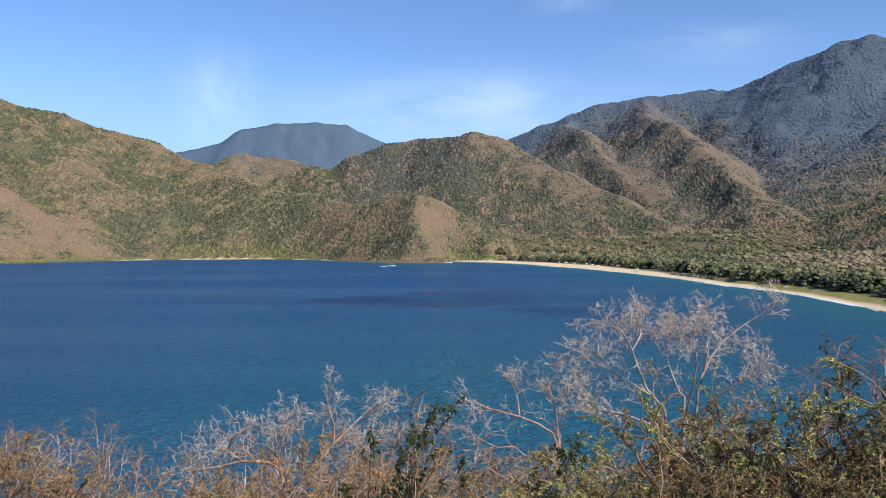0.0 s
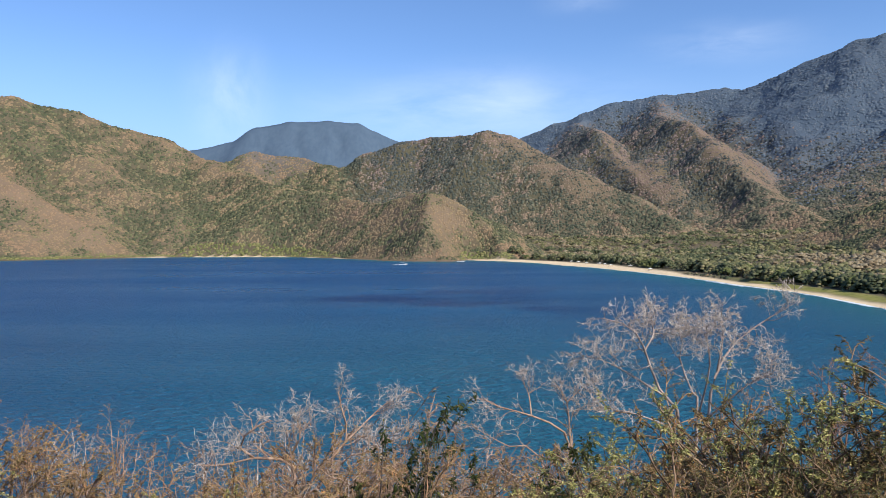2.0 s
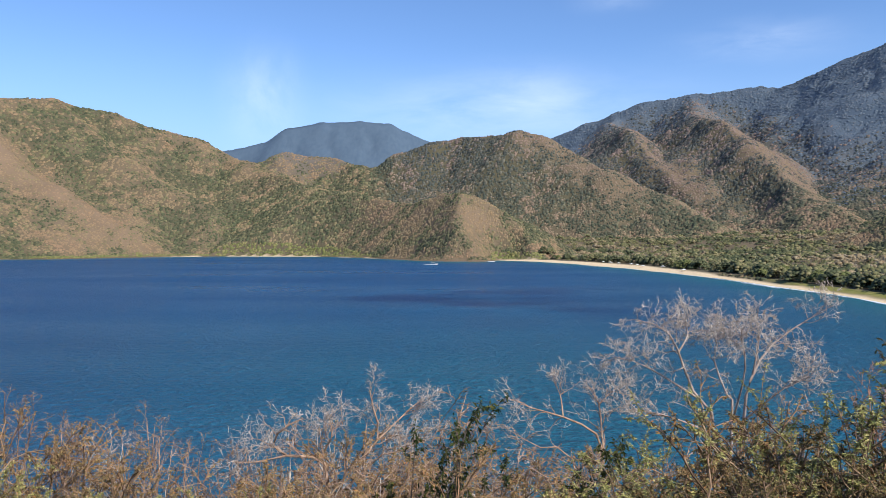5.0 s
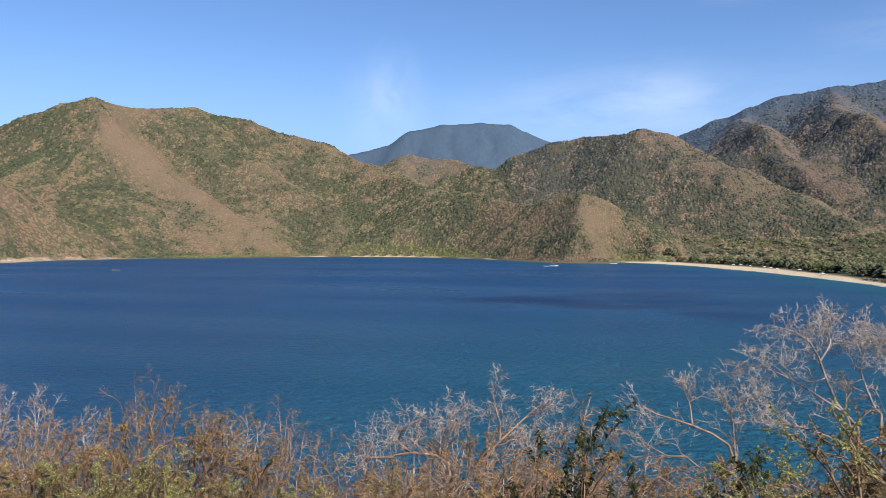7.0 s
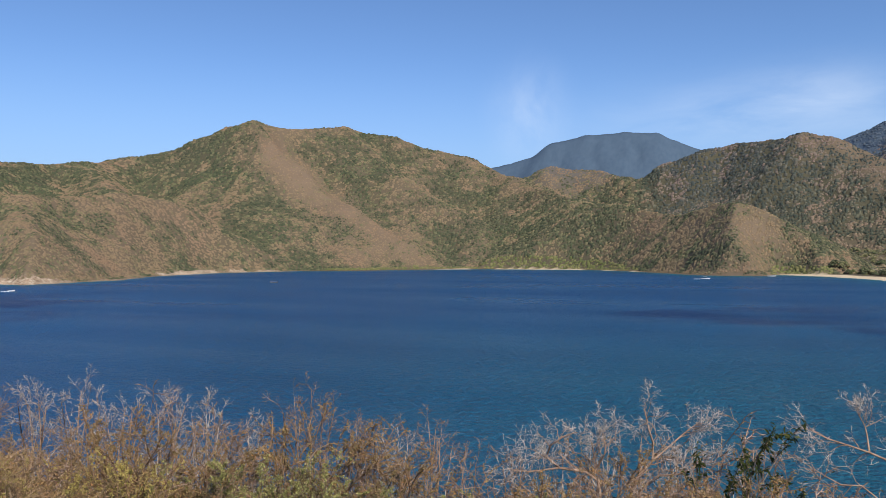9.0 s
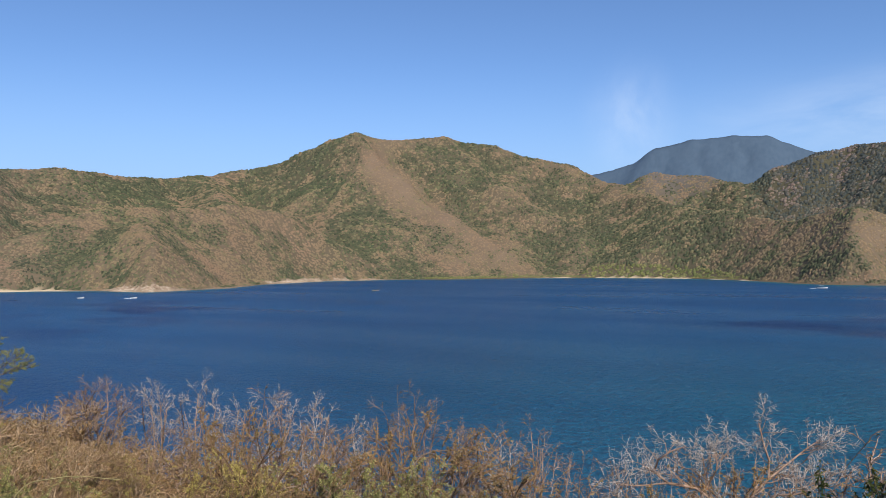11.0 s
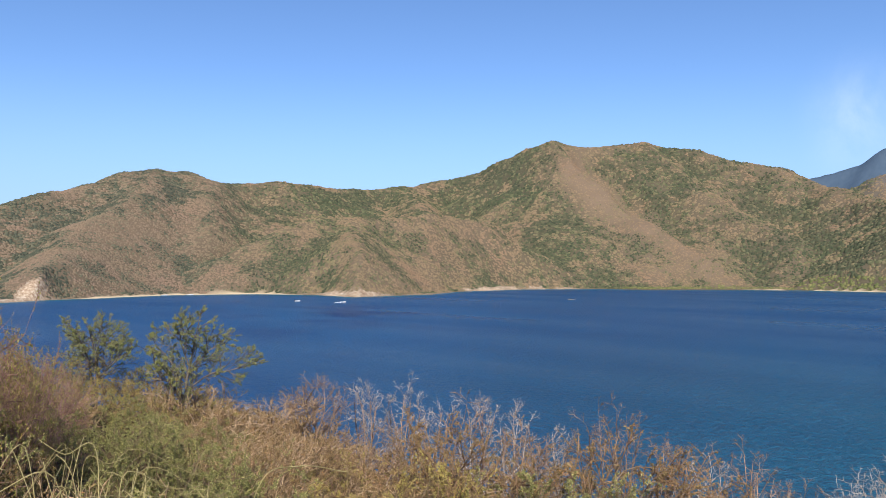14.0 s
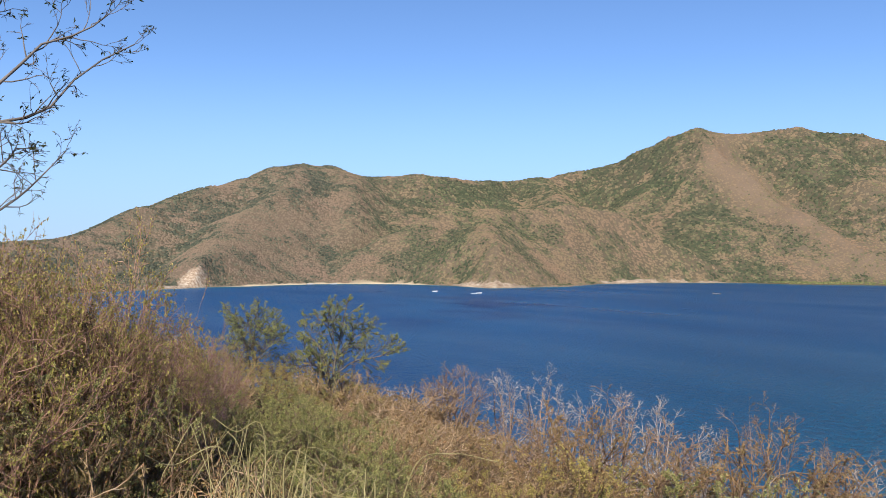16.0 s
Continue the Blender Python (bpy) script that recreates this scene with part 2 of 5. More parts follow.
# the headland's own shrubs
M_PALE = bark("pale_dead_wood", (0.54, 0.46, 0.39), (0.86, 0.77, 0.68))
M_LIMB = bark("greyish_mauve_bark", (0.32, 0.25, 0.22), (0.66, 0.56, 0.5))
M_PINK = bark("pinkish_twigs", (0.32, 0.205, 0.14), (0.62, 0.44, 0.325))
M_ORANGE = bark("orange_brown_twigs", (0.26, 0.155, 0.09), (0.54, 0.345, 0.21))
M_BROWN = bark("brown_twigs", (0.22, 0.15, 0.095), (0.44, 0.32, 0.205))
M_GREY = bark("grey_bark", (0.13, 0.11, 0.095), (0.34, 0.29, 0.25))
M_STRAW = foliage("dry_straw", [(0.0, (0.30, 0.22, 0.10)), (0.6, (0.46, 0.36, 0.17)), (1.0, (0.40, 0.36, 0.11))], translucent=0.25)
M_LEAF = foliage("green_leaves", [(0.0, (0.12, 0.135, 0.045)), (0.5, (0.31, 0.305, 0.10)), (0.85, (0.5, 0.46, 0.17)), (1.0, (0.62, 0.54, 0.24))], 0.55, 0.12)
M_DULL = foliage("dull_leaves", [(0.0, (0.15, 0.11, 0.05)), (0.45, (0.28, 0.195, 0.085)), (0.8, (0.42, 0.30, 0.13)), (1.0, (0.46, 0.22, 0.09))], 0.6, 0.1)
M_YELLOW = foliage("yellow_leaves", [(0.0, (0.30, 0.25, 0.07)), (0.6, (0.52, 0.43, 0.13)), (1.0, (0.60, 0.45, 0.16))], 0.55, 0.15)


def plain(name, color, rough=0.5, spec=0.4, wear=0.12, scale=3.0):
    m, n, l, b = material(name, rough, spec)
    nz = noise_node(n, l, scale, 5)
    worn = tuple(c * (1 - wear * 2) for c in color)
    l.new(ramp_node(n, l, nz, [(0.3, worn), (0.65, color)]), b.inputs["Base Color"])
    return m


M_HULL = plain("white_hull_paint", (0.8, 0.8, 0.78))
M_TRIM = plain("blue_boat_trim", (0.06, 0.16, 0.35))
M_DARK = plain("dark_engine_plastic", (0.03, 0.03, 0.035))
M_CANVAS = plain("white_canvas", (0.78, 0.77, 0.73), 0.9)
M_POLE = plain("weathered_pole", (0.30, 0.25, 0.19), 0.8)
# olive leaves and brown twigs, with shade put into their darker colours
M_SHADE_LEAF = foliage("shade_olive_leaves", [(0.0, (0.07, 0.06, 0.026)), (0.5, (0.14, 0.11, 0.045)), (0.85, (0.25, 0.185, 0.075)), (1.0, (0.34, 0.15, 0.06))], 0.6, 0.1)
M_SHADE_TWIG = bark("shade_brown_twigs", (0.18, 0.115, 0.075), (0.40, 0.275, 0.18))
M_RUSSET = bark("russet_twigs", (0.34, 0.175, 0.12), (0.74, 0.45, 0.32))
M_FEATHER = foliage("feathery_green_leaves", [(0.0, (0.19, 0.22, 0.07)), (0.5, (0.36, 0.37, 0.13)), (1.0, (0.56, 0.52, 0.2))], 0.5, 0.2)
M_LIME = foliage("yellow_green_leaves", [(0.0, (0.22, 0.19, 0.05)), (0.5, (0.44, 0.38, 0.1)), (1.0, (0.62, 0.49, 0.16))], 0.5, 0.35)
M_TAN = bark("tan_straw_twigs", (0.52, 0.335, 0.19), (0.82, 0.59, 0.365))
M_SPRIG = foliage("dark_green_leaves", [(0.0, (0.03, 0.045, 0.015)), (0.7, (0.07, 0.085, 0.025)), (1.0, (0.16, 0.15, 0.04))], 0.5, 0.25)
M_MAUVE = bark("mauve_twigs", (0.36, 0.185, 0.165), (0.68, 0.42, 0.37))
M_VINE = bark("straw_vine", (0.38, 0.31, 0.13), (0.66, 0.56, 0.27))
# ---------------------------------------------------------------- the land: one sheet from the headland under the camera to the far range
# ridge lines: (degrees to the left, degrees over eye level, metres away); last number: how steep the flanks fall
RIDGES = [
    ([(46, 6.5, 2150), (42.2, 7.25, 2180), (40, 8.27, 2150), (38.1, 9.04, 2100), (36.2, 9.45, 2060), (34.6, 9.0, 2100), (30.2, 9.3, 2150),
      (26.7, 8.65, 2150), (23.9, 7.62, 2120), (21.5, 7.2, 2100), (19.4, 6.3, 2080), (17.5, 5.68, 1980), (15.6, 5.0, 1870), (12.5, 3.9, 1660),
      (10.2, 3.3, 1490), (8, 3.45, 1370), (6, 3.55, 1305), (4.3, 3.9, 1265), (2.7, 3.5, 1240), (1, 2.55, 1220), (-1.9, 1.0, 1210), (-3, 0.3, 1210)], 0.62),
    ([(88, 0.2, 1000), (84, 0.8, 1060), (80.9, 1.5, 1130), (78.1, 2.75, 1200), (76.3, 3.4, 1250), (71.8, 5.15, 1350), (69.1, 5.75, 1420),
      (67.1, 6.6, 1480), (65, 6.95, 1520), (63, 6.9, 1560), (60.1, 6.15, 1620), (56.7, 6.4, 1700), (54, 6.15, 1780), (50.8, 5.9, 1880),
      (47.9, 6.2, 2000), (44.7, 6.75, 2130)], 0.5),
    ([(36.2, 9.3, 2050), (34.2, 7.28, 1900), (30.8, 3.91, 1720), (26.3, 0.9, 1600), (24.2, -0.5, 1600)], 0.72),
    ([(60.2, 0.9, 1130), (57.3, 2.1, 1170), (54.7, 3.5, 1220), (51.2, 3.85, 1250), (46.3, 4.05, 1380), (41.3, 3.85, 1520), (38.8, 0.98, 1450),
      (37.5, -0.5, 1390)], 0.6),
    ([(6.0, 3.5, 1300), (6.6, 2.2, 1230), (7.4, 0.6, 1190)], 0.6),
    ([(46.3, 4.0, 1380), (46.5, 5.0, 1700), (47.5, 6.1, 2000)], 0.6),
    ([(51.2, 3.8, 1250), (51.6, 1.8, 1050), (51.6, 0.0, 935)], 0.6),
    ([(65, 6.9, 1520), (69, 3.2, 1180), (72.5, 0.2, 930)], 0.6),
    ([(60, 6.1, 1620), (61.5, 3.0, 1360), (63, 0.5, 1150)], 0.6),
    ([(30.2, 9.2, 2150), (26.0, 5.6, 1900), (20.5, 2.6, 1720), (18.0, 0.5, 1660)], 0.7),
    ([(8.5, 5.3, 2150), (6, 6.35, 2150), (3.5, 7.15, 2150), (1.8, 7.48, 2150), (-0.7, 7.55, 2100), (-2.3, 8.0, 2050), (-3.7, 7.6, 2030),
      (-6.2, 6.25, 1950), (-9.1, 4.95, 1850), (-12.3, 3.2, 1750), (-15.1, 1.5, 1650), (-16.5, 0.5, 1600)], 0.78),
    ([(21, 4.8, 2500), (16.5, 5.6, 2550), (14.5, 6.35, 2550), (11.3, 6.0, 2500), (9.3, 5.4, 2400), (7, 4.8, 2300)], 0.55),
    ([(-2, 6.2, 3600), (-4.7, 7.3, 3500), (-7.4, 8.4, 3400), (-11.5, 9.8, 3350), (-15.1, 10.15, 3300), (-19, 10.4, 3250), (-20.3, 10.15, 3200),
      (-22.3, 10.75, 3150), (-24.4, 11.65, 3100), (-26.5, 12.18, 3050), (-27.8, 12.66, 3000), (-29.3, 12.9, 2950), (-30.2, 12.6, 2930),
      (-35, 12, 2850), (-42, 10, 2750), (-52, 8, 2600)], 0.58),
    ([(-14.5, 9.9, 3280), (-15.0, 8.6, 2750), (-16.7, 8.3, 2350), (-18.2, 6.85, 2180), (-19.7, 5.2, 2020), (-21.9, 3.2, 1820), (-24.4, 1.75, 1650),
      (-26, 0.9, 1550)], 0.62),
    ([(-9, 8.7, 3350), (-9.4, 8.1, 2850), (-10.5, 7.95, 2450), (-11.9, 5.9, 2250), (-13.1, 4.25, 2100), (-14.9, 2.1, 1900), (-15.6, 1.2, 1800)], 0.62),
    ([(-30.5, 12.2, 2930), (-33.5, 8.6, 2350), (-35, 4.6, 1700)], 0.42),
    ([(-27.5, 0.8, 1330), (-29.0, 1.9, 1270), (-31, 2.7, 1200), (-36, 3.6, 1100)], 0.5),
    ([(26, 5.2, 4600), (18.8, 6.4, 4600), (16.3, 7.0, 4600), (14.5, 8.1, 4600), (12.1, 8.58, 4600), (9.3, 8.72, 4600), (7.2, 8.54, 4600),
      (6, 7.98, 4600), (3.9, 7.15, 4600), (0, 6.0, 4600), (-5, 5.0, 4600)], 0.8),
]
# ravines cut between the ribs: the same, then depth and half-width in metres
RAVINES = [
    ([(-15.2, 6.8, 2400), (-17.0, 4.4, 2080), (-19.6, 2.2, 1850)], 26, 80),
    ([(-9.2, 6.6, 2450), (-10.9, 4.2, 2180), (-13.0, 1.9, 1950)], 26, 75),
    ([(33.6, 7.0, 2000), (29.5, 3.4, 1750)], 28, 60),
    ([(58.5, 5.0, 1560), (59.5, 2.4, 1300), (60.0, 0.6, 1150)], 26, 60),
    ([(44.0, 5.2, 1850), (42.5, 2.4, 1560)], 26, 60),
]
# the bay's shore: degrees to the left, metres away
SHORE = [(-180, 140), (-120, 95), (-90, 110), (-60, 165), (-40, 265), (-30, 356), (-27, 408), (-24.4, 454), (-20.4, 520), (-17, 601), (-14.3, 676),
         (-11.1, 776), (-7.4, 918), (-4, 1046), (-0.9, 1115), (0.2, 1045), (3.6, 1061), (5.4, 1105), (7.0, 1180), (9.0, 1290), (11.5, 1380), (14, 1430), (19.6, 1490),
         (22.8, 1480), (27, 1435), (30.2, 1390), (33, 1430), (38.8, 1335), (43, 1190), (46, 1000), (48.5, 955), (51.5, 905), (54, 980), (58, 1025),
         (64, 995), (69, 896), (72, 860), (74.4, 808), (80, 720), (90, 600), (110, 480), (180, 400)]
SHORE_AZ, SHORE_R = np.array(SHORE).T
shore_a = np.radians(np.arange(-60, 100, 1.0))
shore_d = np.interp(np.degrees(shore_a), SHORE_AZ, SHORE_R)
SHORE_XY = np.stack([-shore_d * np.sin(shore_a), shore_d * np.cos(shore_a)], -1)


def lattice(ix, iy, seed):
    v = np.sin(ix * 127.1 + iy * 311.7 + seed * 74.7) * 43758.5453
    return v - np.floor(v)


def value_noise(x, y, seed):
    ix, iy = np.floor(x), np.floor(y)
    fx, fy = x - ix, y - iy
    fx, fy = fx * fx * (3 - 2 * fx), fy * fy * (3 - 2 * fy)
    a, b_, c, d = lattice(ix, iy, seed), lattice(ix + 1, iy, seed), lattice(ix, iy + 1, seed), lattice(ix + 1, iy + 1, seed)
    return (a * (1 - fx) + b_ * fx) * (1 - fy) + (c * (1 - fx) + d * fx) * fy


def fbm(x, y, size, octaves, seed):
    total, amp, norm = 0 * x, 1.0, 0.0
    for k in range(octaves):
        total = total + amp * value_noise(x / size, y / size, seed + k)
        norm, amp, size = norm + amp, amp * 0.5, size * 0.5
    return total / norm


def land(x, y):
    """Height of the land, and how far inland (metres, under zero: in the bay), at arrays of places."""
    r = np.hypot(x, y)
    az = np.degrees(np.arctan2(-x, y))
    radial = r - np.interp(az, SHORE_AZ, SHORE_R)
    near_ = np.full(x.shape, 1e9)
    for a, c in zip(SHORE_XY[:-1], SHORE_XY[1:]):
        ab = c - a
        s = np.clip(((x - a[0]) * ab[0] + (y - a[1]) * ab[1]) / (ab @ ab), 0, 1)
        near_ = np.minimum(near_, np.hypot(x - a[0] - s * ab[0], y - a[1] - s * ab[1]))
    inland = np.copysign(np.minimum(near_, np.abs(radial)), radial)
    inland = inland + (fbm(x, y, 60, 3, 5) - 0.5) * 16 * np.clip((r - 250) / 600, 0, 1)
    wx = x + (fbm(x, y, 200, 4, 11) - 0.5) * 75
    wy = y + (fbm(x, y, 200, 4, 23) - 0.5) * 75
    h, crest = np.full(x.shape, -50.0), np.full(x.shape, 1e9)
    for line, steep in RIDGES:
        p = np.array([polar(*v) for v in line])
        if line[0][2] > 4000:
            qx, qy = x, y
        else:
            qx, qy = wx, wy
        for a, c in zip(p[:-1], p[1:]):
            ab = c[:2] - a[:2]
            s = np.clip(((qx - a[0]) * ab[0] + (qy - a[1]) * ab[1]) / (ab @ ab), 0, 1)
            d = np.hypot(qx - a[0] - s * ab[0], qy - a[1] - s * ab[1])
            crest = np.minimum(crest, d)
            z = np.maximum(a[2] + s * (c[2] - a[2]), 1.0)
            d = np.sqrt(d * d + 1600.0) - 40.0
            u = np.minimum(steep * d / z, 1.0)
            hk = z * (1 - 1.22 * u + 0.22 * u * u)
            m = np.maximum(h, hk)
            h = m + 3.0 * np.exp(-np.abs(h - hk) / 6.0) * (1 - u)
    for line, depth_, half in RAVINES:
        p = np.array([polar(*v) for v in line])
        d = np.full(x.shape, 1e9)
        for a, c in zip(p[:-1], p[1:]):
            ab = c[:2] - a[:2]
            s = np.clip(((wx - a[0]) * ab[0] + (wy - a[1]) * ab[1]) / (ab @ ab), 0, 1)
            d = np.minimum(d, np.hypot(wx - a[0] - s * ab[0], wy - a[1] - s * ab[1]))
        h = h - depth_ * np.exp(-(d / half) ** 2) * (1 - np.exp(-(crest / 60) ** 2))
    gully = 1 - np.abs(2 * fbm(x, y, 190, 4, 31) - 1)
    h = h - (gully ** 2) * np.clip(h, 0, 260) * 0.13 * (1 - np.exp(-crest / 70)) + (fbm(x, y, 45, 3, 47) - 0.5) * np.clip(h, 0, 60) * 0.12
    flat = np.where(az < -0.5, np.interp(inland, [0, 60, 300, 900, 1600], [1.6, 2.6, 12, 62, 128]), 2.2 + np.clip(inland, 0, 2500) * 0.03) + (fbm(x, y, 140, 3, 3) - 0.5) * np.clip(inland, 0, 300) * 0.03
    h = np.maximum(h, flat)
    cliff = 3.0 + 5 * np.exp(-((az - 51.3) / 2.2) ** 2) + 4 * np.exp(-((az - 40) / 4) ** 2) + 17 * np.exp(-((az - 73.2) / 1.0) ** 2) + 6 * np.exp(-((az - 75) / 2.0) ** 2) \
        + 7 * np.exp(-((az - 1.5) / 2.2) ** 2)
    cliff = cliff * (0.5 + fbm(x, y, 30, 3, 71))
    coast = 0.06 * np.clip(inland, -100, 30) + np.clip(cliff - 2.5, 0, 40) * np.clip(inland / 8, 0, 1) + 1.0 * np.clip(inland - 14, 0, None)
    h = np.minimum(h, coast)
    # the headland on which the camera stands
    near = 28.4 - np.where(y < 0, 0.22, 0.40) * y - 0.012 * np.abs(x) - 1.1 * np.logaddexp(0, (r - 20) / 4) * np.clip(y / 1.5, 0, 1)
    near = near + (fbm(x, y, 7, 3, 91) - 0.5) * 0.9 * np.clip(r / 6 - 0.4, 0, 1)
    bend = np.clip((az - 45) / 12, 0, 1) * np.clip((118 - az) / 20, 0, 1)
    near = near + 1.55 * bend * bend * (3 - 2 * bend) * np.clip((r - 3.8) / 9, 0, 1) * (1 - np.clip((r - 14) / 8, 0, 1))
    near = np.minimum(near, 70.0)
    h = np.where(r < 140, np.maximum(near, -8), np.where((y < 0) & (np.abs(az) > 100), np.maximum(near, h), h))
    return h, inland, az


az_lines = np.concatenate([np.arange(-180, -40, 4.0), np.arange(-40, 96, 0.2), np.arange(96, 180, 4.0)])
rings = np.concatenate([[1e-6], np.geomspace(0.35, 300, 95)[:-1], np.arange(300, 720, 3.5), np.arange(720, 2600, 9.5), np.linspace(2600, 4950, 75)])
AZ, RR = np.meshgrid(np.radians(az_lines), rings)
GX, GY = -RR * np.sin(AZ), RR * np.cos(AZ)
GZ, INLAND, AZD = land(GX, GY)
NR, NA = GX.shape


def grid_mesh(name, X, Y, Z, wrap=True):
    nr, na = X.shape
    me = bpy.data.meshes.new(name)
    co = np.stack([X, Y, Z], -1).reshape(-1, 3)
    i = np.arange(nr * na).reshape(nr, na)
    a, b_ = i[:-1], i[1:]
    if wrap:
        q = np.stack([a, b_, np.roll(b_, -1, 1), np.roll(a, -1, 1)], -1)
    else:
        q = np.stack([a[:, :-1], b_[:, :-1], b_[:, 1:], a[:, 1:]], -1)
    q = q.reshape(-1, 4)[:, ::-1]
    me.vertices.add(len(co))
    me.vertices.foreach_set("co", co.astype(np.float32).ravel())
    me.loops.add(q.size)
    me.loops.foreach_set("vertex_index", q.astype(np.int32).ravel())
    me.polygons.add(len(q))
    me.polygons.foreach_set("loop_start", np.arange(0, q.size, 4, dtype=np.int32))
    me.polygons.foreach_set("use_smooth", np.ones(len(q), bool))
    me.update(calc_edges=True)
    return me


def float_attribute(me, name, values):
    me.attributes.new(name, "FLOAT", "POINT").data.foreach_set("value", np.asarray(values, np.float32).ravel())


# how green the slopes are: moist hollows and slopes turned from the sun are greener, sunny flanks and crests are bare
dzr = np.gradient(GZ, axis=0) / np.gradient(RR, axis=0)
dza = np.gradient(GZ, axis=1) / (np.gradient(AZ, axis=1) * RR)
# slope towards +x (right): the flank faces right when the height falls that way
fall_x = dzr * np.sin(AZ) + dza * np.cos(AZ)
fall_y = -dzr * np.cos(AZ) + dza * np.sin(AZ)
sunny = fall_x / np.sqrt(1 + fall_x ** 2 + fall_y ** 2)
hollow = np.clip((np.roll(GZ, 12, 1) + np.roll(GZ, -12, 1) - 2 * GZ) / 60, -0.5, 0.5)
GREEN = 0.70 - np.where(AZD > 2, 0.85, 1.25) * sunny + 0.7 * hollow + (fbm(GX, GY, 260, 4, 131) - 0.5) * 1.9 - 0.22 * np.clip((AZD - 56) / 12, 0, 1)
point = np.exp(-((AZD - 4.5) / 7.5) ** 2) * np.clip((1800 - RR) / 250, 0, 1)
GREEN = GREEN * (1 - point) + point * (0.36 + (fbm(GX, GY, 80, 4, 61) - 0.5) * 0.9)
# darker green stands in for cloud shade on the middle hill
GREEN = GREEN + 0.4 * np.exp(-((AZD - 3) / 4.5) ** 2) * (RR > 1800)
flats = np.clip(-AZD / 3, 0, 1) * np.clip((900 - INLAND) / 100, 0, 1) * np.clip((70 - GZ) / 20, 0, 1)
GREEN = GREEN * (1 - flats) + flats * (0.7 + (fbm(GX, GY, 90, 3, 7) - 0.5) * 1.2)
GREEN = 0.5 + (GREEN - 0.5) * 1.1
# stands of green forest, bare ribs and two painted cloud shades on the hills: degrees to the left, degrees over eye
# level, their half-widths, how much greener
EL = np.degrees(np.arctan2(GZ - EYE, RR))
GREEN = 0.60 + (np.clip(GREEN, 0.08, 1) - 0.5) * 0.62
for a0, e0, wa, we, more in ((36.8, 3.0, 3.4, 2.4, 0.75), (28.5, 6.2, 3.6, 2.0, 0.35), (47.5, 5.6, 6.5, 0.9, 0.6), (37.2, 8.2, 2.2, 1.2, 0.5), (64.7, 4.9, 1.6, 1.2, 0.5), (60.0, 3.6, 2.2, 1.2, 0.3), (52.0, 5.4, 4.0, 0.6, 0.4),
                             (35.2, 7.4, 1.0, 1.2, -0.9), (33.2, 5.6, 1.5, 1.2, -0.9), (30.6, 3.5, 2.0, 1.3, -0.9), (27.9, 1.0, 2.7, 1.5, -0.9), (36.5, 4.0, 2.2, 2.0, 0.35), (41.5, 6.6, 3.6, 1.3, 0.5),
                             # (-3.5, 3.4) and (10.0, 4.6): dark green put in for cloud shade
                             (21.0, 4.5, 5.0, 1.6, 0.3), (14.5, 2.4, 6.0, 1.6, 0.2), (4.2, 0.2, 3.0, 0.8, 0.5), (1.4, 2.0, 2.2, 1.4, -0.4), (3.3, 3.4, 1.1, 0.7, -0.4), (-1.2, 1.0, 1.4, 0.8, -0.35), (3.0, 5.6, 4.0, 1.5, 0.45), (-1.0, 6.2, 2.4, 1.2, 0.2), (-3.5, 3.4, 4.5, 1.6, 0.45), (10.0, 4.6, 4.0, 1.2, 0.45), (47.5, 2.4, 6.0, 1.6, 0.1), (68.0, 2.5, 5.0, 2.5, -0.2)):
    GREEN = GREEN + 0.7 * more * np.exp(-((AZD - a0) / wa) ** 2 - ((EL - e0) / we) ** 2) * (RR < 2400)
GREEN = np.where(RR < 140, 0.35, GREEN)
GREEN = np.clip(GREEN, 0, 1)
# where the painted haze blue takes over, rising with distance
MOUNTAIN_HAZE = np.clip((RR - np.interp(AZD, [-24, -20, -17.5, -8, -6], [1850, 2300, 2700, 2700, 2350]) + (fbm(GX, GY, 240, 3, 19) - 0.5) * 500) / 550, 0, 1) * (AZD < 22)
# painted haze grey: grows with distance on the inner hills, slight at far left
HAZE_GREY = np.clip((RR - 1450) / 700, 0, 1) * np.clip((9 - AZD) / 3, 0, 1) + 0.35 * np.clip((AZD - 56) / 8, 0, 1)
steepness = np.hypot(dzr, dza)
bare_bank = np.exp(-((AZD - 40) / 5.5) ** 2) + np.exp(-((AZD - 51.5) / 3) ** 2) + np.exp(-((AZD - 73.8) / 2.4) ** 2)
ROCK = np.clip(bare_bank * np.clip((16 - INLAND) / 8, 0, 1) * np.clip(fbm(GX, GY, 25, 3, 15) * 2.6 - 0.35, 0, 1.3), 0, 1) * (INLAND > -6)
pale_cliff = np.exp(-((AZD - 72.9) / 1.0) ** 4) * np.clip((26 - INLAND) / 6, 0, 1) * (INLAND > -4) * (RR > 140)
ROCK = np.maximum(ROCK, pale_cliff * np.clip(fbm(GX, GY, 18, 3, 27) * 2.4, 0, 1))
ROCK = np.where(RR < 140, np.clip((2.5 - GZ) / 2, 0, 1), ROCK)
width = np.interp(AZD, [-40, -30, -24, -17, -13, -9, -5, -2, -0.6, 8, 9, 22.5, 23.5, 55, 57, 69, 71], [9, 9, 10, 15, 24, 28, 24, 12, 0, 0, 12, 12, 0, 0, 14, 14, 0])
width = np.where((AZD > 8) & (AZD < 23), width * np.clip(fbm(GX * 0 + AZD, AZD * 0, 1.2, 2, 9) * 6 - 2, 0, 1), width)
SAND = np.clip((width - INLAND) / 7, 0, 1) * (INLAND > -30) * (RR > 140) * np.clip(width / 2, 0, 1)
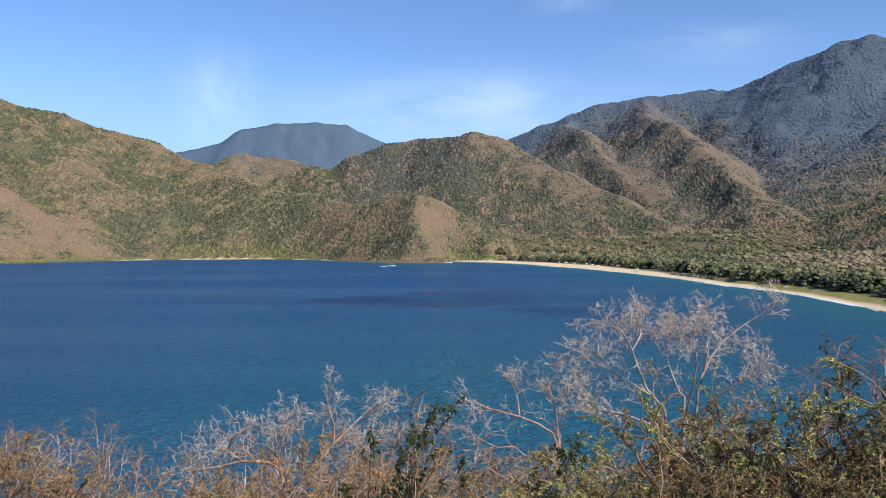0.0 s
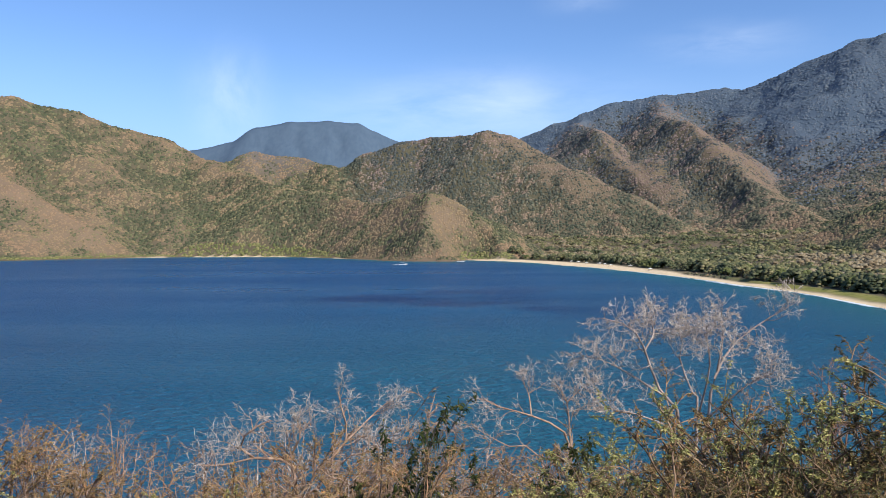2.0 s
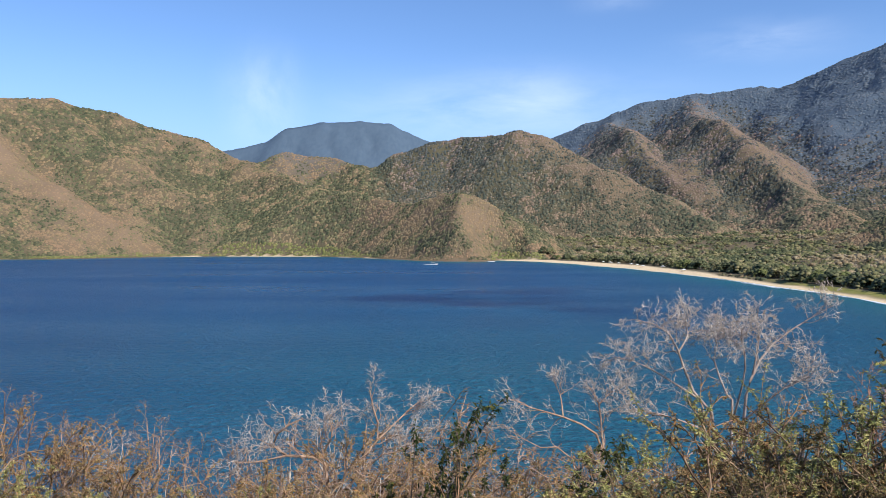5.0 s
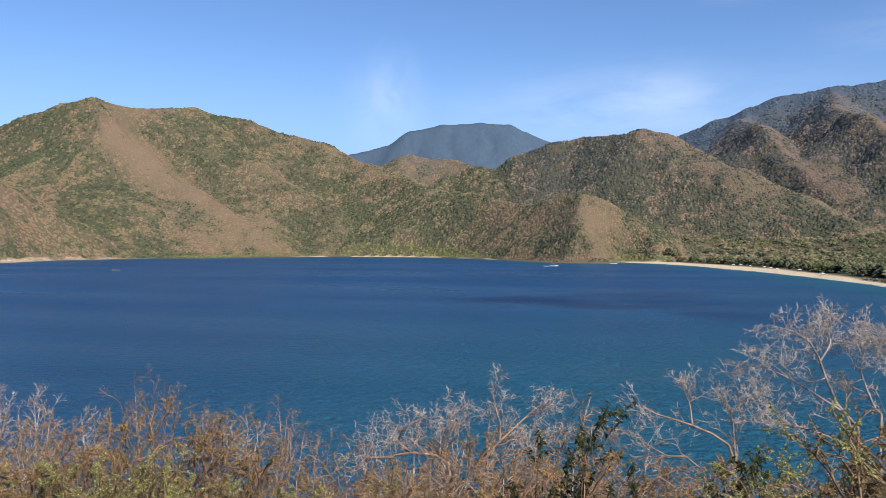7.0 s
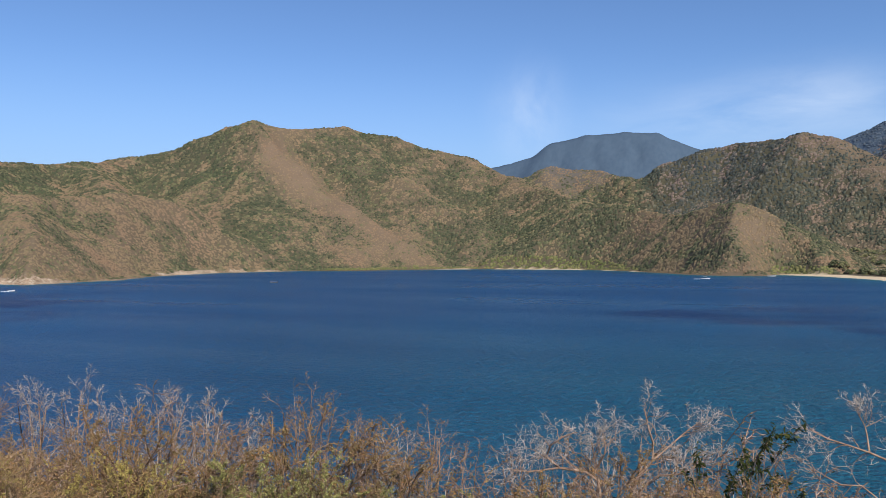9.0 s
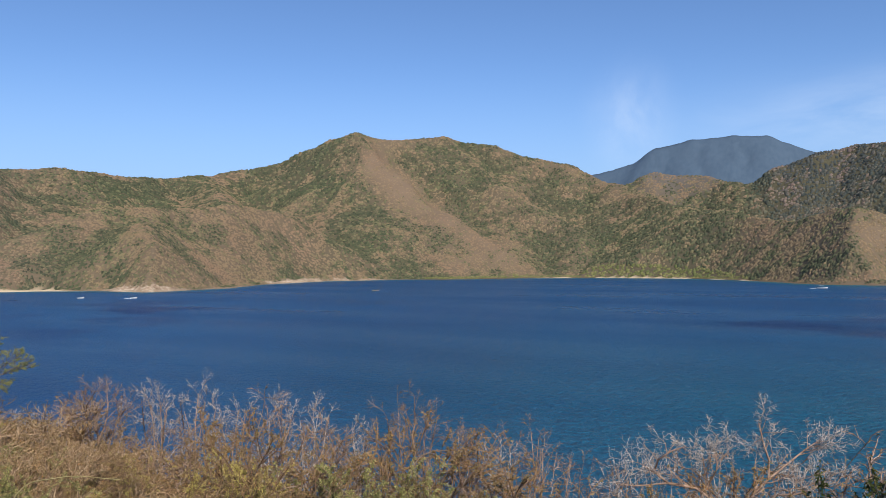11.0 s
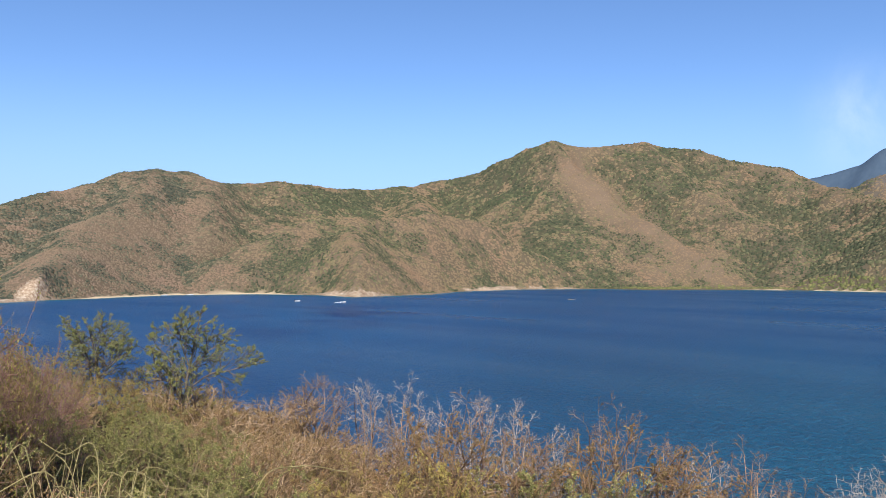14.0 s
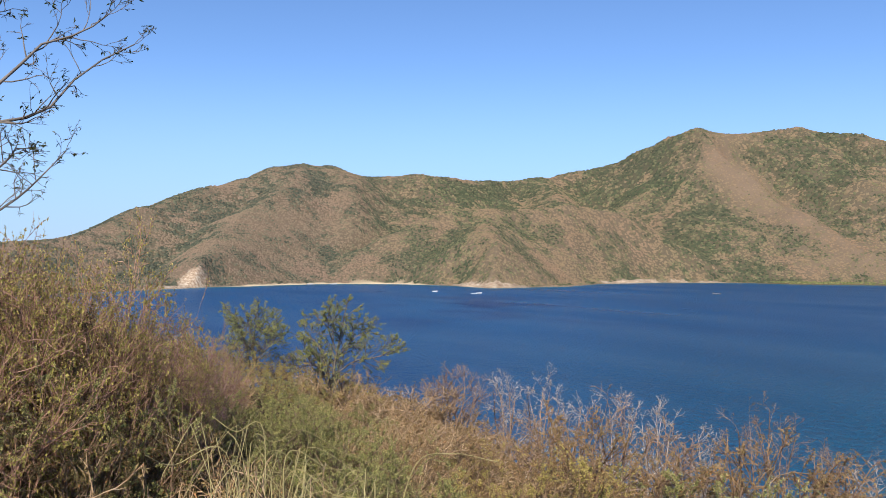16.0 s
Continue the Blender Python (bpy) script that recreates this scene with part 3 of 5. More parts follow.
LAWN = np.clip((INLAND - width + 5) / 6, 0, 1) * np.clip((width + 10 - INLAND) / 5, 0, 1) * np.clip((-18.5 - AZD) / 4, 0, 1) * (RR > 140)
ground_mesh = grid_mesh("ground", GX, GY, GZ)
for key, values in (("green", GREEN), ("rock", ROCK), ("sand", SAND), ("lawn", LAWN), ("mountain", MOUNTAIN_HAZE), ("shaded_litter", np.clip((70 - RR) / 30, 0, 1)), ("far_haze", np.clip((RR - 3700) / 200, 0, 1))):
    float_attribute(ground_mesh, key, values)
ground_mesh.materials.append(M_GROUND)
ground = tagged(new("ground", ground_mesh), "dry tropical hills, headland and sandy beaches round a bay", "ground", kind="structure")

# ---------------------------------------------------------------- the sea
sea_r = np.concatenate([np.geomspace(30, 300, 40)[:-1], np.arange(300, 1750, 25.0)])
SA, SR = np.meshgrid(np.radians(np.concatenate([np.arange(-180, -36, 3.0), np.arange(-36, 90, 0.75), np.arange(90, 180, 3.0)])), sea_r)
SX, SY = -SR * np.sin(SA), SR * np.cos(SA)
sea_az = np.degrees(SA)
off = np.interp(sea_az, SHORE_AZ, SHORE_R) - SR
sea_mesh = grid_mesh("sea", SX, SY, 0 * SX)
teal = np.exp(-np.clip(off, 0, None) / np.interp(sea_az, [-60, -20, 0, 30, 80], [150, 120, 60, 35, 25]))
teal = np.maximum(teal, 0.6 * np.exp(-((SR - 90) / 190) ** 2) * np.clip((62 - sea_az) / 60, 0, 1))
teal = np.maximum(teal, 0.5 * np.clip((-4 - sea_az) / 26, 0, 1))
float_attribute(sea_mesh, "shallow", np.clip(teal, 0, 1))
streak_zones = np.exp(-((sea_az - 5) / 6) ** 2 - ((SR - 400) / 60) ** 2) + np.exp(-((sea_az + 4) / 6) ** 2 - ((SR - 370) / 70) ** 2) + 0.8 * np.exp(-((sea_az - 53) / 9) ** 2 - ((SR - 520) / 190) ** 2)
float_attribute(sea_mesh, "left_water", np.clip((sea_az - 25) / 30, 0, 1))
float_attribute(sea_mesh, "streak", np.clip(0.14 + streak_zones * 1.2, 0, 1))
sea_mesh.materials.append(M_SEA)
sea = tagged(new("sea", sea_mesh), "deep blue wind-ruffled bay, turquoise near the beach", "water", kind="structure")
# ---------------------------------------------------------------- scrub and forest of the hills
# a low crown: a peak, a shoulder and a skirt, 15 triangles; and a small flat-topped tuft of ten
FIVE = np.arange(5) / 5 * 6.28318
DOME_V = np.concatenate([[[0, 0, 0.92]], np.stack([0.76 * np.cos(FIVE), 0.76 * np.sin(FIVE), 0 * FIVE + 0.66], -1),
                         np.stack([np.cos(FIVE + 0.63), np.sin(FIVE + 0.63), 0 * FIVE - 0.45], -1)])
DOME_F = np.array([[0, 1 + i, 1 + (i + 1) % 5] for i in range(5)] + [[1 + i, 6 + i, 1 + (i + 1) % 5] for i in range(5)]
                  + [[6 + i, 6 + (i + 1) % 5, 1 + (i + 1) % 5] for i in range(5)])
FOUR = np.arange(4) / 4 * 6.28318
TUFT_V = np.concatenate([np.stack([0.62 * np.cos(FOUR), 0.62 * np.sin(FOUR), 0 * FOUR + 0.8], -1), np.stack([np.cos(FOUR + 0.78), np.sin(FOUR + 0.78), 0 * FOUR - 0.35], -1)])
TUFT_F = np.array([[0, 1, 2], [0, 2, 3]] + [[i, 4 + i, (i + 1) % 4] for i in range(4)] + [[4 + i, 4 + (i + 1) % 4, (i + 1) % 4] for i in range(4)])


def tri_mesh(name, V, F, mat, smooth=False):
    me = bpy.data.meshes.new(name)
    V, F = np.asarray(V, np.float32).reshape(-1, 3), np.asarray(F, np.int32)
    k = F.shape[1]
    me.vertices.add(len(V))
    me.vertices.foreach_set("co", V.ravel())
    me.loops.add(F.size)
    me.loops.foreach_set("vertex_index", F.ravel())
    me.polygons.add(len(F))
    me.polygons.foreach_set("loop_start", np.arange(0, F.size, k, dtype=np.int32))
    me.polygons.foreach_set("use_smooth", np.full(len(F), smooth))
    me.update(calc_edges=True)
    me.materials.append(mat)
    return me


def clumps(name, P, S, mat, rng, rough=0.32, shape=(DOME_V, DOME_F), moist=None, slope=None, haze_grey=None):
    """Uneven little crowns at the places P, with the half-sizes S; moist: how green each one is."""
    n, (SV, SF) = len(P), shape
    V = SV[None] * S[:, None, :] * (1 + rough * (rng.random((n, len(SV), 1)) * 2 - 1))
    a = rng.random(n) * 6.283
    c, s = np.cos(a)[:, None], np.sin(a)[:, None]
    V = np.stack([V[..., 0] * c - V[..., 1] * s, V[..., 0] * s + V[..., 1] * c, V[..., 2]], -1)
    if slope is not None:
        V[..., 2] -= 0.5 * (slope[0][:, None] * V[..., 0] + slope[1][:, None] * V[..., 1])
    V = V + P[:, None, :]
    F = SF[None] + (np.arange(n) * len(SV))[:, None, None]
    me = tri_mesh(name, V.reshape(-1, 3), F.reshape(-1, 3), mat, True)
    if moist is not None:
        float_attribute(me, "green", np.repeat(moist, len(SV)))
        float_attribute(me, "haze_grey", np.repeat(haze_grey, len(SV)))
    return me


def sample(grid, az, r):
    """Bilinear look-up in a grid over azimuth and distance."""
    fa = np.interp(az, az_lines, np.arange(NA))
    fr = np.interp(r, rings, np.arange(NR))
    ia, ir = np.minimum(fa.astype(int), NA - 2), np.minimum(fr.astype(int), NR - 2)
    fa, fr = fa - ia, fr - ir
    return (grid[ir, ia] * (1 - fr) + grid[ir + 1, ia] * fr) * (1 - fa) + (grid[ir, ia + 1] * (1 - fr) + grid[ir + 1, ia + 1] * fr) * fa


rng = np.random.default_rng(7)
TAN = (GZ - EYE) / RR
SKYLINE = np.maximum.accumulate(TAN, axis=0)          # sight lines from the eye: scrub is kept only where the camera sees it
count = 900000
az = rng.uniform(-37, 93, count)
r = 330 * (4900 / 330) ** rng.random(count)
z, inl = sample(GZ, az, r), sample(INLAND, az, r)
green = sample(GREEN, az, r)
size = (0.0012 * r * (0.55 + 0.9 * rng.random(count) ** 1.7) + 0.6) * (0.75 + 0.6 * green)
keep = (inl > 3) & (z > 1.2) & (sample(SAND, az, r) < 0.25) & (sample(LAWN, az, r) < 0.25) & (sample(ROCK, az, r) < 0.5)
keep &= (z + size - EYE) / r > sample(SKYLINE, az, r) - 0.0012
keep &= ~((az < -4.2) & (inl < 800) & (r < 1600) & (z < 60) & (sample(steepness, az, r) < 0.25))
az, r, z, size, inl, green = az[keep], r[keep], z[keep], size[keep], inl[keep], green[keep]
ar = np.radians(az)
patchy = fbm(-r * np.sin(ar), r * np.cos(ar), 48, 2, 77) - 0.5 + 0.75 * (value_noise(-r * np.sin(ar) / 13, r * np.cos(ar) / 13, 83) - 0.5)
green = np.clip(green + patchy * (1.0 + 0.9 * np.clip(green * 2, 0, 1)), 0, 1)
P = np.stack([-r * np.sin(ar), r * np.cos(ar), z], -1)
tall = (0.38 + 0.4 * rng.random(len(size))) * np.where(green > 0.52, 1.15, 0.9)
S = np.stack([size, size * (0.75 + 0.5 * rng.random(len(size))), size * tall], -1)
down_x, down_y = sample(fall_x, az, r), sample(fall_y, az, r)
far_off = (r > 2700) & (az > -2.5)
blue = (rng.random(len(r)) < sample(MOUNTAIN_HAZE, az, r)) & (az <= -2.5)
mangrove = (az > 8.5) & (az < 31.5) & (inl < np.interp(az, [8.5, 12, 24, 31.5], [18, 34, 42, 36])) | (az > -4.2) & (az < -0.4) & (inl < 60) & (z < 12)
hills = ~(far_off | blue | mangrove)
haze_grey = sample(HAZE_GREY, az, r)
near_wood = (green > 0.52) & (r < 1750)
S[blue, 2] *= 0.5
S[mangrove, 2] *= 0.7
for name, mask, mat, shape, label in (
        ("dry_scrub", hills & ~near_wood, M_SCRUB, (TUFT_V, TUFT_F), "leafless brown and olive scrub on the sunny and farther slopes"),
        ("green_scrub", hills & near_wood, M_SCRUB, (DOME_V, DOME_F), "olive and dark green dry forest on the hills"),
        ("hazed_mountain_forest", blue, M_HAZE_BLUE, (TUFT_V, TUFT_F), "forest on the high mountain, haze put into its blue-green colour"),
        ("mangrove", mangrove, M_MANGROVE, (DOME_V, DOME_F), "green mangrove at the water's edge")):
    tagged(new(name, clumps(name, P[mask], S[mask], mat, rng, 0.3, shape, green[mask], (down_x[mask], down_y[mask]), haze_grey[mask])), label, "scrub" if "scrub" in name else "forest", kind="stuff")

# valley woods behind the beach: crowns of several clumps
nv = 7600
az = rng.uniform(-37, -0.3, nv)
inl = 16 + 1150 * rng.random(nv) ** 1.15
r = np.interp(az, SHORE_AZ, SHORE_R) + inl
z = sample(GZ, az, r)
EDGE_AZ, EDGE = [-40, -30, -24, -17, -13, -9, -5, -2, 0], [19, 19, 21, 27, 33, 36, 37, 36, 40]   # where the trees begin, from the water's edge
keep = (sample(INLAND, az, r) > np.interp(az, EDGE_AZ, EDGE) + 5) & (z < 118) & (sample(steepness, az, r) < 0.3)
az, r, z = az[keep], r[keep], z[keep]
size = (1.6 + 5.4 * rng.random(len(az)) ** 2.6) * (0.8 + r / 3000)
ar = np.radians(az)
base = np.stack([-r * np.sin(ar), r * np.cos(ar), z], -1)
Pv, Sv, kind_v = [], [], []
tone = (fbm(az / 9.0, inl[keep] / 75.0, 1.0, 3, 201) - 0.5) * 2.2 + 0.52 + (rng.random(len(az)) - 0.5) * 0.3
for k in range(14):
    o = rng.normal(0, 0.5, (len(az), 3)) * size[:, None]
    o[:, 2] = size * (1.0 - 0.6 * (o[:, 0] ** 2 + o[:, 1] ** 2) / size ** 2) * 0.62 + o[:, 2] * 0.2
    Pv.append(base + o)
    s = size * (0.2 + 0.24 * rng.random(len(az)))
    Sv.append(np.stack([s, s, s * 0.5], -1))
    kind_v.append(tone)
Pv, Sv, kind_v = np.concatenate(Pv), np.concatenate(Sv), np.concatenate(kind_v)
for name, mask, mat, label in (("valley_wood", kind_v > 0.66, M_FOREST, "dark green crowns of the wood behind the beach"),
                               ("valley_scrub", (kind_v <= 0.66) & (kind_v > 0.3), M_OLIVE, "olive green crowns in the flat valley"),
                               ("valley_thicket", kind_v <= 0.3, M_DRY, "bare brown thicket in the flat valley")):
    tagged(new(name, clumps(name, Pv[mask], Sv[mask], mat, rng, 0.4, (TUFT_V, TUFT_F))), label, "forest", kind="stuff")


def leafy_crown(seed, spread, height):
    """The crown of a beach tree: many small clumps in a low, uneven umbrella."""
    g = np.random.default_rng(seed)
    n = 140
    a, q = g.random(n) * 6.283, np.sqrt(g.random(n)) * spread
    q = q * (0.8 + 0.35 * np.sin(a * 3 + seed))
    P = np.stack([q * np.cos(a), q * np.sin(a), height * (0.16 + 0.7 * (1 - (q / spread) ** 2) * (0.35 + 0.65 * g.random(n) ** 0.5)) + g.normal(0, 0.04, n) * height], -1)
    s_ = spread * (0.09 + 0.13 * g.random(n))
    return clumps("crown", P, np.stack([s_, s_, s_ * 0.6], -1), (M_FOREST, M_OLIVE, M_FOREST, M_MANGROVE_DARK, M_OLIVE)[seed % 5], g)


def taper(points, r0, r1, sides, mat, name):
    V, F = tubes([(points, r0, r1)], sides)
    return tri_mesh(name, V, F, mat, True)
# ---------------------------------------------------------------- shrubs of the headland
def ground_at(x, y):
    return float(land(np.array([float(x)]), np.array([float(y)]))[0][0])


def wander(rng, p, d, length, k, crook, lift):
    """A crooked line of k points."""
    pts = [p]
    for _ in range(k - 1):
        d = (d + Vector(rng.normal(0, crook, 3)) + Vector((0, 0, lift))).normalized()
        p = p + d * (length / (k - 1))
        pts.append(p)
    return pts, d


def grow(rng, stems, height, lean, levels, kids, ratio, angle, crook, lift, thick, thin):
    """Branches of a shrub: for each level a list of (points, first radius, last radius). The whole is about height tall."""
    out = [[] for _ in range(levels)]
    todo = []
    for s in range(stems):
        a = 6.283 * (s + rng.random()) / stems
        tilt = lean * (0.35 + 0.65 * rng.random())
        d = Vector((math.cos(a) * math.sin(tilt), math.sin(a) * math.sin(tilt), math.cos(tilt)))
        todo.append((Vector((0.1 * math.cos(a), 0.1 * math.sin(a), -0.15)), d, height * 0.62 * (0.75 + 0.4 * rng.random()), thick * (0.7 + 0.5 * rng.random()), 0))
    return branch_out(rng, out, todo, levels, kids, ratio, angle, crook, lift, thin)


def branch_out(rng, out, todo, levels, kids, ratio, angle, crook, lift, thin):
    while todo:
        p, d, length, r0, level = todo.pop()
        k = 6 if level == 0 else 5 if level == 1 else 4 if level + 1 < levels else 3
        pts, end = wander(rng, p, d, length, k, crook, lift)
        r1 = max(thin, r0 * 0.45)
        out[level].append((pts, r0, r1 if level + 1 < levels else thin * 0.4))
        if level + 1 < levels:
            n = kids[level]
            for c in range(n):
                f = (c + rng.random()) / n * 0.75 + 0.25 if c else 1.0
                i = min(int(f * (k - 1)), k - 2)
                q = pts[i].lerp(pts[i + 1], f * (k - 1) - i)
                along = (pts[i + 1] - pts[i]).normalized()
                side = along.cross(Vector(rng.normal(0, 1, 3))).normalized()
                t = angle * (0.5 + 0.8 * rng.random()) * (0.5 if c == 0 else 1)
                todo.append((q, (along * math.cos(t) + side * math.sin(t)).normalized(), length * ratio * (0.65 + 0.6 * rng.random()) * (1.1 - 0.35 * f),
                             max(thin, (r0 + (r1 - r0) * f) * 0.7), level + 1))
    return out


def tubes(lines, sides):
    """Tubes round lines that have the same number of points."""
    if not lines:
        return np.zeros((0, 3)), np.zeros((0, 4), int)
    P = np.array([[tuple(q) for q in pts] for pts, _, _ in lines])
    n, k, _ = P.shape
    R = np.array([np.linspace(a, b_, k) for _, a, b_ in lines])
    T = np.gradient(P, axis=1)
    T /= np.linalg.norm(T, axis=2, keepdims=True) + 1e-9
    ref = np.where(np.abs(T[..., 2:3]) > 0.9, np.array([1.0, 0, 0]), np.array([0, 0, 1.0]))
    U = np.cross(T, ref)
    U /= np.linalg.norm(U, axis=2, keepdims=True) + 1e-9
    W = np.cross(T, U)
    a = np.arange(sides) / sides * 6.28318
    V = P[:, :, None] + R[:, :, None, None] * (np.cos(a)[None, None, :, None] * U[:, :, None] + np.sin(a)[None, None, :, None] * W[:, :, None])
    i = np.arange(n * k * sides).reshape(n, k, sides)
    F = np.stack([i[:, :-1], np.roll(i, -1, 2)[:, :-1], np.roll(i, -1, 2)[:, 1:], i[:, 1:]], -1).reshape(-1, 4)
    return V.reshape(-1, 3), F


def branch_mesh(name, levels, sides, mat):
    Vs, Fs, n = [], [], 0
    by = {}
    for lv in levels:
        for b_ in lv:
            by.setdefault(len(b_[0]), []).append(b_)
    for group in by.values():
        V, F = tubes(group, sides)
        Vs.append(V)
        Fs.append(F + n)
        n += len(V)
    return tri_mesh(name, np.concatenate(Vs), np.concatenate(Fs), mat, True)


def leaf_mesh(name, rng, lines, per, size, mat, slim=0.4, droop=0.2):
    """Small folded leaves along the given lines: two quads each, bent at the midrib."""
    P = np.array([[tuple(q) for q in pts] for pts, _, _ in lines])
    n, k, _ = P.shape
    which = rng.integers(0, n, per * n)
    f = 0.15 + 0.85 * rng.random(per * n)
    i = np.minimum((f * (k - 1)).astype(int), k - 2)
    g = (f * (k - 1) - i)[:, None]
    base = P[which, i] * (1 - g) + P[which, i + 1] * g
    D = rng.normal(0, 1, (len(base), 3))
    D[:, 2] = D[:, 2] * 0.5 - droop
    D /= np.linalg.norm(D, axis=1, keepdims=True)
    S = np.cross(D, rng.normal(0, 1, D.shape) * 0.5 + np.array([0, 0, 1.0]))
    S /= np.linalg.norm(S, axis=1, keepdims=True) + 1e-9
    N = np.cross(S, D)
    L = (size * (0.55 + 0.9 * rng.random(len(base))))[:, None]
    w = L * slim * 0.5
    mid = base + D * L * 0.5
    tip = base + D * L - N * L * 0.12
    V = np.stack([base, mid + S * w + N * w * 0.35, tip, mid - S * w + N * w * 0.35], 1)
    q = np.arange(len(base))[:, None] * 4
    F = np.concatenate([q + np.array([[0, 1, 2]]), q + np.array([[0, 2, 3]])])
    return tri_mesh(name, V.reshape(-1, 3), F, mat)


def part(name, mesh, parent, label=""):
    ob = new(name, mesh)
    ob.parent = parent
    return tagged(ob, label) if label else ob


def shrub(name, seed, label, category, wood, twig_wood, leaves=None, per=0, leaf=0.05, group="", slim=0.34, **form):
    """One shrub: stems, twigs and, where it has them, leaves."""
    rng = np.random.default_rng(seed)
    lv = grow(rng, **form)
    top = max(q.z for b_ in lv[-1] for q in b_[0])
    ob = new(name)
    ob.empty_display_size = 0.2
    for stem in lv[0]:
        part("stem", branch_mesh("stem", [[stem]], 6, wood), ob)
    tagged(part("branchwork", branch_mesh("branchwork", lv[1:2], 4, wood), ob), kind="stuff")
    tagged(part("twig_tangle", branch_mesh("twig_tangle", lv[2:], 3, twig_wood), ob), kind="stuff")
    if leaves:
        tagged(part("foliage", leaf_mesh("foliage", rng, lv[-1], per, leaf, leaves, slim), ob), kind="stuff")
    tagged(ob, label, category, group)
    tips = np.array([tuple(b_[0][-1]) for b_ in lv[-1]])
    return ob, top, tips[tips[:, 2] > top * 0.4].mean(0)


class Kind:
    """A kind of shrub in a few shapes; each call sets one more on the slope."""

    def __init__(self, variants):
        self.made = variants
        self.used = [False] * len(variants)
        self.turn = 0

    def plant(self, az, dist, top_el, rng, wide=1.0, shape=None):
        k = self.turn % len(self.made) if shape is None else shape
        self.turn += 1
        ob, top, mid = self.made[k]
        a = radians(az)
        x, y = -dist * math.sin(a), dist * math.cos(a)
        z = ground_at(x, y) - 0.1
        s = max(0.25, (EYE + dist * math.tan(radians(top_el)) - z) / top)
        turn = Euler((rng.normal(0, 0.05), rng.normal(0, 0.05), rng.random() * 6.28))
        # the crown, not the foot, stands in the given direction
        crown = turn.to_matrix() @ Vector((mid[0] * s * wide, mid[1] * s * wide, 0))
        x, y = x - crown.x, y - crown.y
        m = Matrix.LocRotScale((x, y, ground_at(x, y) - 0.1), turn, (s * wide, s * wide, s))
        if self.used[k]:
            c = copy_thing(ob, Matrix.Identity(4))
            c.matrix_basis = m
        else:
            self.used[k] = True
            ob.matrix_basis = m


G_NEAR = "shrubs on the headland"
PINK = Kind([shrub("twiggy_shrub", 40 + k, "dense shrub of pinkish dry twigs with few withered leaves", "shrub", M_PALE, M_PINK, M_DULL, 1, 0.04, group=G_NEAR,
                   stems=6, height=3, lean=0.8, levels=5, kids=(6, 5, 4, 3), ratio=0.55, angle=1.0, crook=0.22, lift=0.0, thick=0.028, thin=0.0048) for k in range(3)])
BROWN = Kind([shrub("dry_shrub", 80 + k, "brown dry shrub with dull withered leaves", "shrub", M_BROWN, M_ORANGE, M_DULL, 20, 0.026, group=G_NEAR,
                    stems=6, height=2.5, lean=0.75, levels=4, kids=(7, 5, 4), ratio=0.56, angle=0.8, crook=0.22, lift=0.03, thick=0.026, thin=0.005) for k in range(3)])
GREEN_S = Kind([shrub("leafy_shrub", 100 + k, "dusty green shrub thick with small leaves", "shrub", M_BROWN, M_BROWN, M_LEAF, 46, 0.027, group=G_NEAR,
                      stems=6, height=2.5, lean=0.8, levels=4, kids=(7, 5, 4), ratio=0.56, angle=0.85, crook=0.22, lift=0.02, thick=0.024, thin=0.0045) for k in range(3)])
YELLOW = Kind([shrub("yellowing_shrub", 120 + k, "shrub with yellowing leaves on brown twigs", "shrub", M_BROWN, M_ORANGE, M_YELLOW, 24, 0.027, group=G_NEAR,
                     stems=6, height=2.2, lean=0.7, levels=4, kids=(7, 5, 4), ratio=0.56, angle=0.8, crook=0.22, lift=0.03, thick=0.028, thin=0.005) for k in range(2)])
# brown and olive shrub in the darker colours, for bushes that lie in shade
SHADED = Kind([shrub("tangled_shrub", 160 + k, "dense shrub of brown twigs and small olive leaves, coloured darker for shade", "shrub", M_SHADE_TWIG, M_SHADE_TWIG, M_SHADE_LEAF, 28, 0.026, group=G_NEAR,
                    stems=7, height=2.5, lean=0.8, levels=4, kids=(8, 6, 4), ratio=0.56, angle=0.85, crook=0.22, lift=0.02, thick=0.024, thin=0.0045) for k in range(3)])
RUSSET = Kind([shrub("russet_shrub", 180 + k, "tangle of fine russet twigs with tiny yellow-green leaves", "shrub", M_RUSSET, M_RUSSET, M_LIME, 6, 0.026, group=G_NEAR, slim=0.6,
                     stems=8, height=2.5, lean=1.0, levels=4, kids=(8, 6, 5), ratio=0.58, angle=0.9, crook=0.22, lift=0.02, thick=0.018, thin=0.003) for k in range(3)])
TAN = Kind([shrub("straw_shrub", 200 + k, "low dense scrub of dry straw-coloured twigs", "shrub", M_TAN, M_TAN, M_DULL, 3, 0.035, group=G_NEAR,
                  stems=11, height=1.6, lean=0.75, levels=4, kids=(7, 5, 3), ratio=0.55, angle=0.75, crook=0.2, lift=0.06, thick=0.016, thin=0.0045) for k in range(2)])
SPRIG = Kind([shrub("pinnate_shrub", 220 + k, "sparse shrub with drooping dark green pinnate leaves", "shrub", M_GREY, M_GREY, M_SPRIG, 30, 0.05, group=G_NEAR, slim=0.32,
                    stems=4, height=2.5, lean=0.35, levels=3, kids=(6, 4), ratio=0.42, angle=0.9, crook=0.14, lift=0.02, thick=0.018, thin=0.0045) for k in range(2)])
